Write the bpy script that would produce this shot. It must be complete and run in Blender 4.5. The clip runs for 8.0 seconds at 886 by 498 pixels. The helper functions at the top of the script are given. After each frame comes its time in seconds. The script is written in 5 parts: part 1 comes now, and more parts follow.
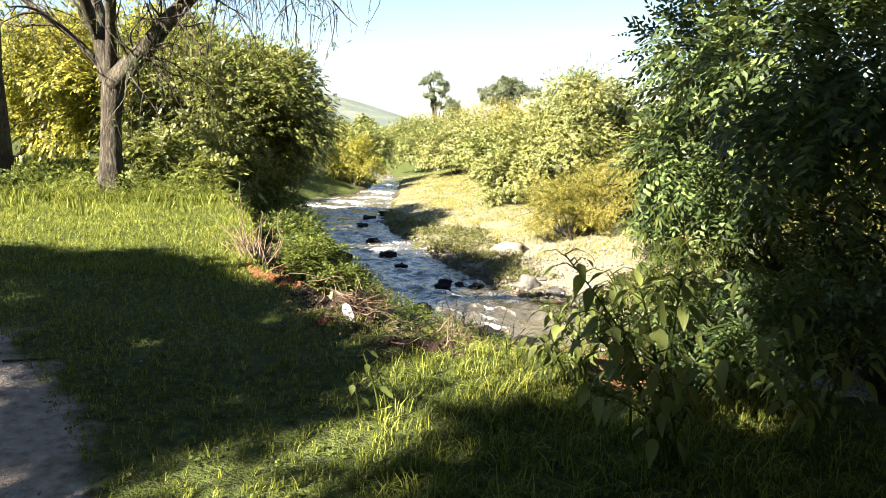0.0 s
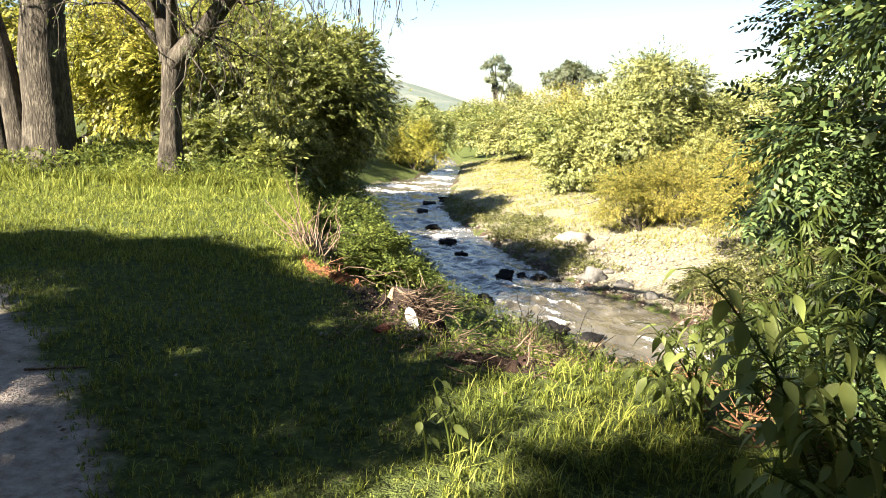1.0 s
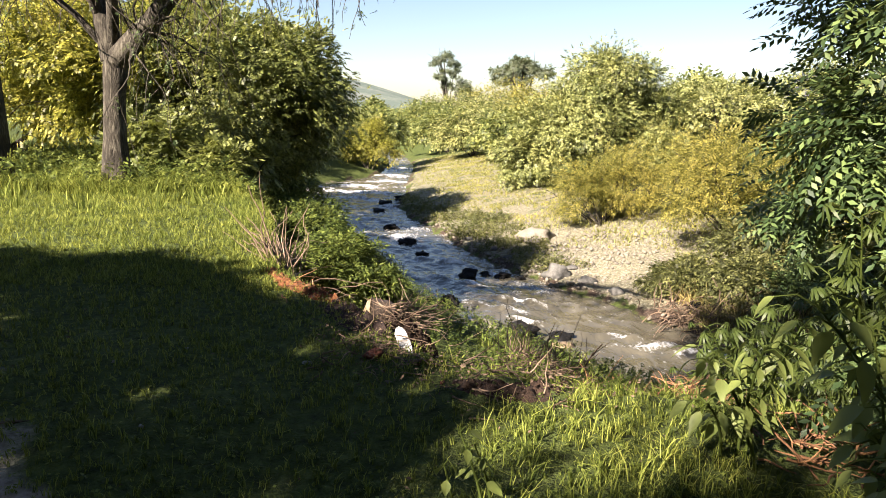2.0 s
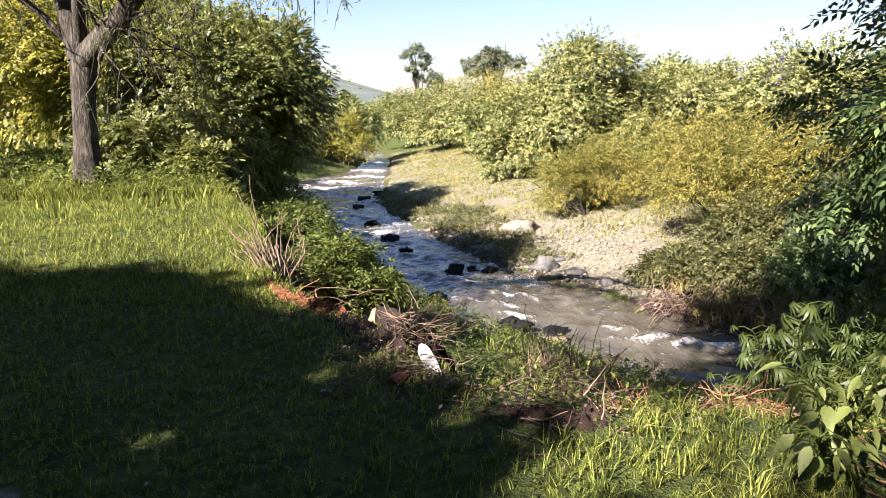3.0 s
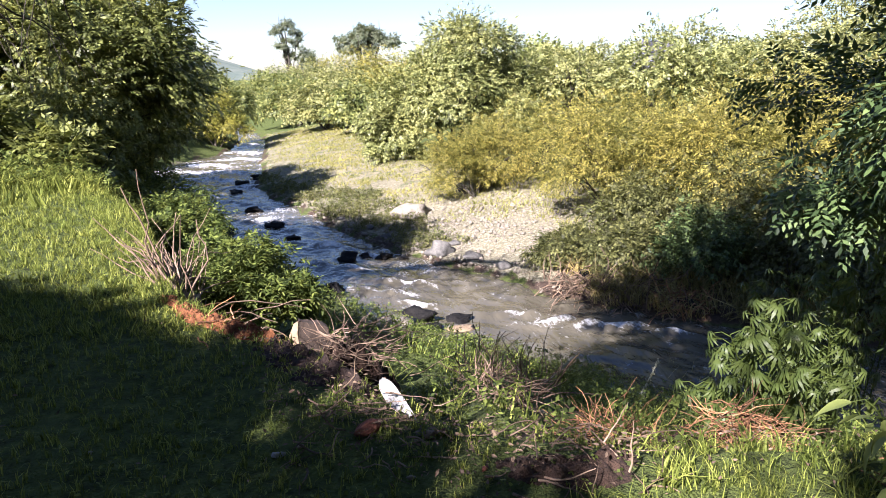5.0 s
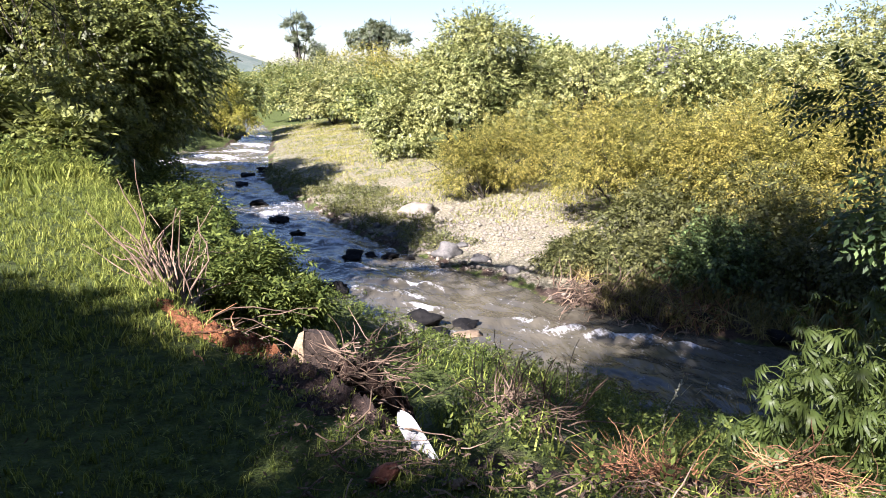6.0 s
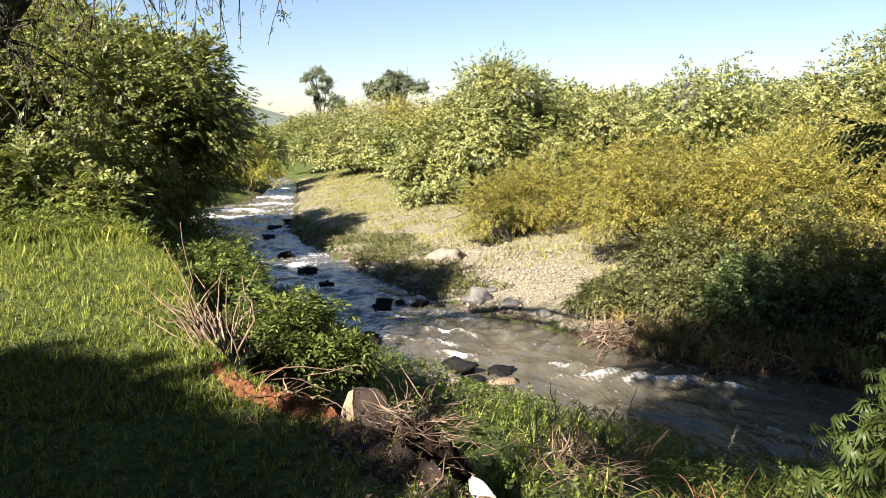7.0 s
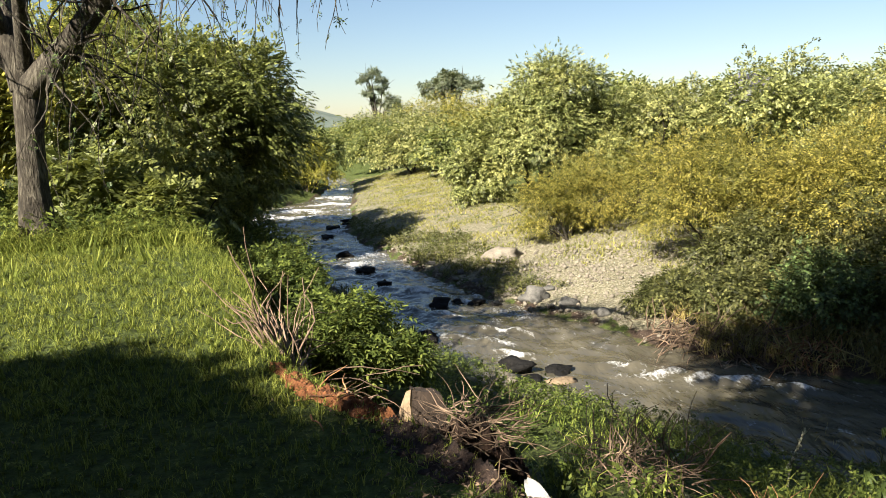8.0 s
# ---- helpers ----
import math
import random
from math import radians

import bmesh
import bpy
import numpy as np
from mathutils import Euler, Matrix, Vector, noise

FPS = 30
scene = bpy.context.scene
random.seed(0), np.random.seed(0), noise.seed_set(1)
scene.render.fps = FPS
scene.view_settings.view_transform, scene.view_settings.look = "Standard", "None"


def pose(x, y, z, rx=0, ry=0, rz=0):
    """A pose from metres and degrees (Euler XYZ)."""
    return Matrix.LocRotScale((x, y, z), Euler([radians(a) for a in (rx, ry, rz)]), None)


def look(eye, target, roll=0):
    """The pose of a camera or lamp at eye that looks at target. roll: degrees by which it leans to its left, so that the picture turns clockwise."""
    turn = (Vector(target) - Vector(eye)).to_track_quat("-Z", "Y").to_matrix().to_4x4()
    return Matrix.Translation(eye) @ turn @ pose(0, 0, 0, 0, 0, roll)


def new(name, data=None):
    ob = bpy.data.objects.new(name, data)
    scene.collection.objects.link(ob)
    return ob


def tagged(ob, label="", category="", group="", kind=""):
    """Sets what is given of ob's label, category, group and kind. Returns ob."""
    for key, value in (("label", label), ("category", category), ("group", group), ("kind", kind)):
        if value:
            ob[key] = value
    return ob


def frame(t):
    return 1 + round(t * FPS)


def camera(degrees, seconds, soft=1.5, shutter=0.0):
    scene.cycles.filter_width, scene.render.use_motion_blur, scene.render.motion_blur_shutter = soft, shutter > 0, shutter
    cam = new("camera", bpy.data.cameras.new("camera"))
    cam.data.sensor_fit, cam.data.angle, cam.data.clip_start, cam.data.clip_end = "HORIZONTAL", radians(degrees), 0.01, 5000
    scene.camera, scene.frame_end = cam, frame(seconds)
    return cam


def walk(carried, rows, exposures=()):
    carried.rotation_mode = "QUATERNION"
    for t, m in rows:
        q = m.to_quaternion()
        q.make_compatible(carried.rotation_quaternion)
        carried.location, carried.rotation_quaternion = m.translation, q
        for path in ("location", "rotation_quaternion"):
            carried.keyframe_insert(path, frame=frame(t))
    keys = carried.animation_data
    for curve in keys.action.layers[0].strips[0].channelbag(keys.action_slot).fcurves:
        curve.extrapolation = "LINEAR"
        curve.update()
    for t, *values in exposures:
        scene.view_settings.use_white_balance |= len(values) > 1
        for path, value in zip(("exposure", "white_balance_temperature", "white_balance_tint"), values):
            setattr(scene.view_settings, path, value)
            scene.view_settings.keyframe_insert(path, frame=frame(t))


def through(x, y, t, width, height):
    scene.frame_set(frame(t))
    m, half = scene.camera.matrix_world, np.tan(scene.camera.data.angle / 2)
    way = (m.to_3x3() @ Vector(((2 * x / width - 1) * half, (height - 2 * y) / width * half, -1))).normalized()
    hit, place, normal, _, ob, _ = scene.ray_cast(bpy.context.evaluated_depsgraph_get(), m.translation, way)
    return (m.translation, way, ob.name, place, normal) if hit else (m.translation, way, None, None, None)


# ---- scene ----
cam = camera(65.0, 8.0, soft=0.5)
PATH = [
    (0, (0.356, 0.634, 1.383), (0.262, 2.604, 1.047), 1.8),
    (0.5, (0.244, 1.004, 1.352), (0.107, 2.966, 0.987), 2.1),
    (1, (0.187, 1.282, 1.354), (-0.069, 3.228, 0.971), 2.2),
    (1.5, (0.05, 1.458, 1.373), (-0.109, 3.425, 1.046), 1.7),
    (2, (-0.107, 1.712, 1.348), (-0.229, 3.67, 0.961), 1.3),
    (2.2, (-0.146, 1.798, 1.34), (-0.263, 3.756, 0.95), 1.6),
    (3.3, (-0.488, 2.223, 1.353), (-0.526, 4.174, 0.916), -0.6),
    (3.5, (-0.53, 2.302, 1.35), (-0.582, 4.248, 0.892), 0.3),
    (4, (-0.595, 2.464, 1.382), (-0.613, 4.417, 0.95), -0.1),
    (4.5, (-0.687, 2.691, 1.345), (-0.543, 4.628, 0.868), 1.0),
    (4.7, (-0.746, 2.67, 1.392), (-0.515, 4.6, 0.919), -0.1),
    (5.8, (-0.832, 3.18, 1.333), (-0.451, 5.091, 0.88), 1.8),
    (6, (-0.853, 3.178, 1.354), (-0.567, 5.102, 0.887), 2.3),
    (6.5, (-0.917, 3.262, 1.383), (-0.661, 5.21, 1.006), 1.1),
    (7, (-1.006, 3.281, 1.387), (-0.784, 5.238, 1.043), -0.2),
    (7.5, (-1.012, 3.216, 1.421), (-0.931, 5.187, 1.09), -0.5),
    (8, (-0.998, 3.243, 1.417), (-0.938, 5.212, 1.07), -1.6),
]
walk(cam, [(t, look(eye, target, roll)) for t, eye, target, roll in PATH],
     exposures=[(0, 2.9, 6400, 15), (1, 2.9, 6400, 16), (2, 2.45, 6300, 21), (3.4, 2.45, 5700, 29), (4.6, 2.5, 5500, 29), (6, 2.45, 5500, 28), (7, 2.25, 6100, 19), (8, 2.05, 6200, 13)])

# ---- world and sun ----
SUN = Vector((-0.6, -0.78, 0.66)).normalized()
world = bpy.data.worlds.new("world")
scene.world = world
world.use_nodes = True
wt = world.node_tree
sky = wt.nodes.new("ShaderNodeTexSky")
sky.sky_type = "NISHITA"
sky.sun_disc = False
sky.sun_elevation = math.asin(SUN.z)
sky.sun_rotation = math.atan2(SUN.x, SUN.y)
sky.air_density, sky.dust_density, sky.ozone_density = 1.15, 0.3, 2.0
wt.links.new(sky.outputs[0], wt.nodes["Background"].inputs[0])
wt.nodes["Background"].inputs[1].default_value = 0.029
sun_data = bpy.data.lights.new("sun", "SUN")
sun_data.energy, sun_data.angle, sun_data.color = 5.0, radians(0.6), (1.0, 0.9, 0.72)
sun_lamp = new("sun", sun_data)
sun_lamp.matrix_world = look((-24, -31, 20), Vector((-24, -31, 20)) - SUN)


# ---- materials ----
def material(name, rough=0.7, spec=0.3):
    m = bpy.data.materials.new(name)
    m.use_nodes = True
    b = m.node_tree.nodes["Principled BSDF"]
    b.inputs["Roughness"].default_value = rough
    b.inputs["Specular IOR Level"].default_value = spec
    return m, m.node_tree, b


def node(nt, kind, **kw):
    n = nt.nodes.new(kind)
    for k, v in kw.items():
        n.inputs[k.replace("_", " ")].default_value = v
    return n


def ramp(nt, fac, stops):
    r = nt.nodes.new("ShaderNodeValToRGB")
    e = r.color_ramp.elements
    while len(e) < len(stops):
        e.new(0.5)
    for el, (p, c) in zip(e, stops):
        el.position, el.color = p, (*c, 1)
    nt.links.new(fac, r.inputs[0])
    return r.outputs[0]


def mixed(nt, fac, a, b):
    m = nt.nodes.new("ShaderNodeMix")
    m.data_type = "RGBA"
    for sock, val in ((m.inputs[0], fac), (m.inputs[6], a), (m.inputs[7], b)):
        if isinstance(val, (tuple, float)):
            sock.default_value = (*val, 1) if isinstance(val, tuple) else val
        else:
            nt.links.new(val, sock)
    return m.outputs[2]


def noisy(nt, scale, detail=4.0, rough=0.6, src="Object"):
    tc = nt.nodes.new("ShaderNodeTexCoord")
    n = node(nt, "ShaderNodeTexNoise", Scale=scale, Detail=detail, Roughness=rough)
    nt.links.new(tc.outputs[src], n.inputs["Vector"])
    return n.outputs["Fac"]


def bump(nt, height, out, strength=0.5, distance=0.02):
    b = node(nt, "ShaderNodeBump", Strength=strength, Distance=distance)
    nt.links.new(height, b.inputs["Height"])
    nt.links.new(b.outputs[0], out.inputs["Normal"])


def leaf_material(name, dark, mid, light, through=0.35, rough=0.5, spec=0.35, patch=0.6):
    """Leaf with a colour that varies from leaf to leaf and over the crown; part of the light passes through."""
    dark, mid, light = ((r * k, g * k, b * k * 0.82) for k, (r, g, b) in ((0.5, dark), (0.68, mid), (0.9, light)))
    m, nt, b = material(name, rough, spec)
    g = nt.nodes.new("ShaderNodeNewGeometry")
    c = ramp(nt, g.outputs["Random Per Island"], [(0.0, dark), (0.5, mid), (1.0, light)])
    v = ramp(nt, noisy(nt, patch, 3), [(0.3, (0.68, 0.76, 0.68)), (0.7, (1.22, 1.16, 1.05))])
    mul = nt.nodes.new("ShaderNodeMix")
    mul.data_type, mul.blend_type = "RGBA", "MULTIPLY"
    mul.inputs[0].default_value = 1.0
    nt.links.new(c, mul.inputs[6])
    nt.links.new(v, mul.inputs[7])
    col = mul.outputs[2]
    nt.links.new(col, b.inputs["Base Color"])
    tr = nt.nodes.new("ShaderNodeBsdfTranslucent")
    warm = mixed(nt, 0.45, col, (0.4, 0.43, 0.08))
    nt.links.new(warm, tr.inputs[0])
    mix = nt.nodes.new("ShaderNodeMixShader")
    mix.inputs[0].default_value = through
    nt.links.new(b.outputs[0], mix.inputs[1])
    nt.links.new(tr.outputs[0], mix.inputs[2])
    nt.links.new(mix.outputs[0], nt.nodes["Material Output"].inputs[0])
    return m


def plain(name, stops, scale, rough=0.85, depth=0.02, spec=0.25, detail=6.0):
    """Rough natural surface: two scales of noise for colour and relief."""
    m, nt, b = material(name, rough, spec)
    f1, f2 = noisy(nt, scale, detail), noisy(nt, scale * 7.3, 4)
    add = nt.nodes.new("ShaderNodeMath")
    add.operation = "MULTIPLY_ADD"
    add.inputs[1].default_value, add.inputs[2].default_value = 0.45, -0.22
    nt.links.new(f2, add.inputs[0])
    s = nt.nodes.new("ShaderNodeMath")
    nt.links.new(f1, s.inputs[0])
    nt.links.new(add.outputs[0], s.inputs[1])
    nt.links.new(ramp(nt, s.outputs[0], stops), b.inputs["Base Color"])
    bump(nt, s.outputs[0], b, 0.8, depth)
    return m


M_ASH = leaf_material("ash_leaf", (0.06, 0.07, 0.024), (0.15, 0.175, 0.054), (0.31, 0.33, 0.128), 0.35)
M_GOLD = leaf_material("golden_leaf", (0.09, 0.092, 0.022), (0.28, 0.27, 0.055), (0.52, 0.47, 0.1), 0.45)
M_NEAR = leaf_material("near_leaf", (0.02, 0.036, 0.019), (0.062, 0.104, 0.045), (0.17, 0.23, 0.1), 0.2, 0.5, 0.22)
M_ACACIA = leaf_material("acacia_leaf", (0.06, 0.057, 0.017), (0.23, 0.208, 0.048), (0.45, 0.39, 0.11), 0.4, 0.6)
M_DOME = leaf_material("dome_leaf", (0.06, 0.075, 0.03), (0.22, 0.24, 0.1), (0.44, 0.45, 0.21), 0.3)
M_FAR = leaf_material("far_leaf", (0.051, 0.071, 0.027), (0.154, 0.189, 0.071), (0.334, 0.342, 0.137), 0.35)
M_PALE = leaf_material("pale_leaf", (0.07, 0.085, 0.034), (0.22, 0.235, 0.1), (0.44, 0.43, 0.21), 0.35)
M_BLUE = leaf_material("gum_leaf", (0.090, 0.118, 0.095), (0.128, 0.153, 0.118), (0.179, 0.189, 0.158), 0.25)
M_HERB = leaf_material("herb_leaf", (0.02, 0.034, 0.011), (0.07, 0.1, 0.028), (0.2, 0.24, 0.07), 0.35, 0.6, 0.12)
M_BROAD = leaf_material("broad_leaf", (0.07, 0.1, 0.03), (0.17, 0.21, 0.07), (0.32, 0.36, 0.15), 0.25, 0.5, 0.25, 6)
M_PALM = leaf_material("palmate_leaf", (0.028, 0.046, 0.014), (0.062, 0.09, 0.026), (0.13, 0.165, 0.05), 0.25, 0.5, 0.3, 6)
M_GRASS = leaf_material("grass_blade", (0.05, 0.075, 0.02), (0.175, 0.215, 0.05), (0.36, 0.39, 0.115), 0.3, 0.6, 0.08, 1.3)
M_MEADOW = leaf_material("dry_meadow", (0.11, 0.108, 0.036), (0.3, 0.288, 0.1), (0.5, 0.465, 0.21), 0.3, 0.7, 0.2)
M_STRAW = leaf_material("straw_blade", (0.22, 0.17, 0.08), (0.32, 0.25, 0.12), (0.42, 0.34, 0.18), 0.2, 0.7, 0.2)
M_OLIVE = leaf_material("olive_leaf", (0.03, 0.034, 0.014), (0.09, 0.095, 0.036), (0.2, 0.2, 0.085), 0.3, 0.6)
M_PURPLE = leaf_material("purple_blossom", (0.16, 0.14, 0.4), (0.24, 0.22, 0.5), (0.36, 0.34, 0.6), 0.3)
def bark_material():
    """Grey-brown bark with furrows that run up the stem and paler worn ridges."""
    m, nt, b = material("bark", 0.9, 0.2)
    tc = nt.nodes.new("ShaderNodeTexCoord")
    mp = nt.nodes.new("ShaderNodeMapping")
    mp.inputs["Scale"].default_value = (1.0, 1.0, 0.22)
    nt.links.new(tc.outputs["Object"], mp.inputs[0])
    furrow = node(nt, "ShaderNodeTexNoise", Scale=26.0, Detail=5.0, Roughness=0.65, Distortion=0.6)
    nt.links.new(mp.outputs[0], furrow.inputs["Vector"])
    patch = noisy(nt, 2.6, 5)
    f = nt.nodes.new("ShaderNodeMath")
    f.operation = "MULTIPLY_ADD"
    f.inputs[1].default_value = 0.6
    nt.links.new(patch, f.inputs[0])
    nt.links.new(furrow.outputs["Fac"], f.inputs[2])
    nt.links.new(ramp(nt, f.outputs[0], [(0.55, (0.014, 0.012, 0.009)), (0.8, (0.05, 0.043, 0.032)), (1.0, (0.13, 0.116, 0.088))]), b.inputs["Base Color"])
    bump(nt, furrow.outputs["Fac"], b, 1.0, 0.06)
    return m


M_BARK = bark_material()
M_TWIG = plain("dead_twig", [(0.3, (0.07, 0.05, 0.034)), (0.7, (0.28, 0.2, 0.135))], 9.0, 0.85, 0.01)
M_REDROOT = plain("red_root", [(0.3, (0.16, 0.075, 0.038)), (0.7, (0.46, 0.27, 0.15))], 9.0, 0.8, 0.01)
M_ORANGE = plain("orange_soil", [(0.25, (0.06, 0.024, 0.01)), (0.5, (0.15, 0.058, 0.022)), (0.8, (0.32, 0.14, 0.06))], 16.0, 0.95, 0.05)
M_DARKROCK = plain("wet_rock", [(0.3, (0.004, 0.004, 0.004)), (0.7, (0.014, 0.013, 0.012))], 9.0, 0.7, 0.06, 0.15)
M_PALEROCK = plain("pale_rock", [(0.3, (0.1, 0.088, 0.07)), (0.7, (0.25, 0.22, 0.17))], 3.5, 0.85, 0.05)
M_GREYROCK = plain("grey_rock", [(0.3, (0.05, 0.049, 0.044)), (0.7, (0.14, 0.134, 0.12))], 7.0, 0.8, 0.05)
M_SLAB = plain("beige_stone", [(0.3, (0.13, 0.095, 0.058)), (0.7, (0.27, 0.2, 0.125))], 8.0, 0.9, 0.03)
M_SLABSIDE = plain("brown_stone", [(0.3, (0.02, 0.015, 0.011)), (0.7, (0.055, 0.04, 0.03))], 6.0, 0.9, 0.03)
M_WHITE = plain("whitewashed_stone", [(0.3, (0.17, 0.168, 0.16)), (0.7, (0.36, 0.355, 0.34))], 10.0, 0.8, 0.02)
M_BRICK = plain("red_brick", [(0.3, (0.08, 0.028, 0.018)), (0.7, (0.18, 0.075, 0.048))], 12.0, 0.9, 0.02)
M_HILL = plain("hill_scrub", [(0.3, (0.07, 0.095, 0.08)), (0.5, (0.1, 0.125, 0.1)), (0.7, (0.16, 0.17, 0.14))], 0.03, 0.95, 2.0)


def ground_material():
    """Soil under grass, bare dirt, pale gravel and river mud, laid out by the attributes of the sheet and broken up by noise."""
    m, nt, b = material("ground", 0.95, 0.15)
    n1, n2, n3 = noisy(nt, 1.7, 6), noisy(nt, 14, 5), noisy(nt, 60, 3)
    turf = ramp(nt, n2, [(0.3, (0.03, 0.038, 0.012)), (0.55, (0.07, 0.092, 0.022)), (0.75, (0.13, 0.155, 0.04))])
    dirt = ramp(nt, n2, [(0.3, (0.2, 0.165, 0.135)), (0.5, (0.34, 0.29, 0.245)), (0.7, (0.46, 0.4, 0.345))])
    grav = ramp(nt, n2, [(0.3, (0.1, 0.09, 0.06)), (0.5, (0.2, 0.185, 0.12)), (0.7, (0.36, 0.33, 0.25))])
    mud = ramp(nt, n2, [(0.3, (0.03, 0.022, 0.017)), (0.7, (0.1, 0.07, 0.05))])
    col = turf
    for attr, c in (("dirt", dirt), ("gravel", grav), ("mud", mud)):
        a = nt.nodes.new("ShaderNodeAttribute")
        a.attribute_name = attr
        s = nt.nodes.new("ShaderNodeMath")
        s.operation = "ADD"
        nt.links.new(a.outputs["Fac"], s.inputs[0])
        nt.links.new(n1, s.inputs[1])
        f = nt.nodes.new("ShaderNodeMapRange")
        f.inputs[1].default_value, f.inputs[2].default_value = 0.92, 1.12
        nt.links.new(s.outputs[0], f.inputs[0])
        col = mixed(nt, f.outputs[0], col, c)
    nt.links.new(col, b.inputs["Base Color"])
    h = nt.nodes.new("ShaderNodeMath")
    nt.links.new(n2, h.inputs[0])
    nt.links.new(n3, h.inputs[1])
    bump(nt, h.outputs[0], b, 0.9, 0.05)
    return m


def water_material():
    """Silty running water with foam where the attribute says that it breaks, and thin foam lines on its crests."""
    m, nt, b = material("river_water", 0.06, 0.5)
    b.inputs["IOR"].default_value = 1.33
    tc = nt.nodes.new("ShaderNodeTexCoord")
    mp = nt.nodes.new("ShaderNodeMapping")
    mp.inputs["Rotation"].default_value = (0, 0, radians(35))
    mp.inputs["Scale"].default_value = (1.0, 0.6, 1.0)
    nt.links.new(tc.outputs["Object"], mp.inputs[0])

    def math_node(kind, x, y, z=None):
        n = nt.nodes.new("ShaderNodeMath")
        n.operation = kind
        for k, v in enumerate((x, y, z)):
            if isinstance(v, float):
                n.inputs[k].default_value = v
            elif v is not None:
                nt.links.new(v, n.inputs[k])
        return n.outputs[0]

    ns = []
    for sc, det, dis in ((1.1, 3.0, 0.4), (4.2, 3.0, 0.3), (15.0, 2.0, 0.0), (2.3, 3.0, 1.0)):
        n = node(nt, "ShaderNodeTexNoise", Scale=sc, Detail=det, Roughness=0.62, Distortion=dis)
        nt.links.new(mp.outputs[0], n.inputs["Vector"])
        ns.append(n.outputs["Fac"])
    a = nt.nodes.new("ShaderNodeAttribute")
    a.attribute_name = "foam"
    away = math_node("ABSOLUTE", math_node("SUBTRACT", ns[3], 0.5), 0.0)
    crest = nt.nodes.new("ShaderNodeMapRange")
    crest.inputs[1].default_value, crest.inputs[2].default_value, crest.inputs[3].default_value, crest.inputs[4].default_value = 0.0, 0.04, 0.11, 0.0
    nt.links.new(away, crest.inputs[0])
    broken = math_node("ADD", math_node("MULTIPLY_ADD", ns[2], 0.7, ns[1]), a.outputs["Fac"])
    broken = math_node("ADD", broken, crest.outputs[0])
    f = nt.nodes.new("ShaderNodeMapRange")
    f.inputs[1].default_value, f.inputs[2].default_value = 1.06, 1.62
    nt.links.new(broken, f.inputs[0])
    brown = ramp(nt, ns[0], [(0.3, (0.048, 0.044, 0.031)), (0.7, (0.1, 0.09, 0.064))])
    nt.links.new(mixed(nt, f.outputs[0], brown, (0.7, 0.71, 0.7)), b.inputs["Base Color"])
    r = nt.nodes.new("ShaderNodeMapRange")
    r.inputs[3].default_value, r.inputs[4].default_value = 0.09, 0.6
    nt.links.new(f.outputs[0], r.inputs[0])
    nt.links.new(r.outputs[0], b.inputs["Roughness"])
    chop = math_node("MULTIPLY_ADD", ns[0], 1.6, math_node("MULTIPLY_ADD", ns[3], 0.9, math_node("MULTIPLY_ADD", ns[2], 0.06, math_node("MULTIPLY", ns[1], 0.32))))
    bump(nt, chop, b, 0.4, 0.14)
    return m


def vary(m, low, high):
    """Let the colour differ from piece to piece."""
    nt = m.node_tree
    sock = nt.nodes["Principled BSDF"].inputs["Base Color"]
    src = sock.links[0].from_socket
    info = nt.nodes.new("ShaderNodeObjectInfo")
    mul = nt.nodes.new("ShaderNodeMix")
    mul.data_type, mul.blend_type = "RGBA", "MULTIPLY"
    mul.inputs[0].default_value = 1.0
    nt.links.new(src, mul.inputs[6])
    nt.links.new(ramp(nt, info.outputs["Random"], [(0.0, low), (1.0, high)]), mul.inputs[7])
    nt.links.new(mul.outputs[2], sock)


vary(M_REDROOT, (0.18, 0.16, 0.15), (1.1, 1.0, 0.85))
vary(M_TWIG, (0.4, 0.38, 0.36), (1.2, 1.2, 1.2))
M_GROUND, M_WATER = ground_material(), water_material()


# ---- mesh helpers ----
def mesh_of(name, verts, faces, mat=None, smooth=False):
    """A mesh from an array of places and an array of faces with one number of corners."""
    verts, faces = np.asarray(verts, np.float32), np.asarray(faces, np.int32)
    me = bpy.data.meshes.new(name)
    n, k = faces.shape
    me.vertices.add(len(verts))
    me.vertices.foreach_set("co", verts.ravel())
    me.loops.add(n * k)
    me.loops.foreach_set("vertex_index", faces.ravel())
    me.polygons.add(n)
    me.polygons.foreach_set("loop_start", np.arange(0, n * k, k, dtype=np.int32))
    me.polygons.foreach_set("use_smooth", np.full(n, smooth))
    me.update(calc_edges=True)
    if mat:
        me.materials.append(mat)
    return me


def joined(pieces):
    """Several (places, faces) as one."""
    vs, fs, off = [], [], 0
    for v, f in pieces:
        vs.append(v)
        fs.append(np.asarray(f) + off)
        off += len(v)
    return np.concatenate(vs), np.concatenate(fs)


def part(name, data, parent, label=""):
    ob = new(name, data)
    ob.parent = parent
    return tagged(ob, label)


def thing(name, place, label, category, group="", kind=""):
    ob = new(name)
    ob.location = place
    return tagged(ob, label, category, group, kind)


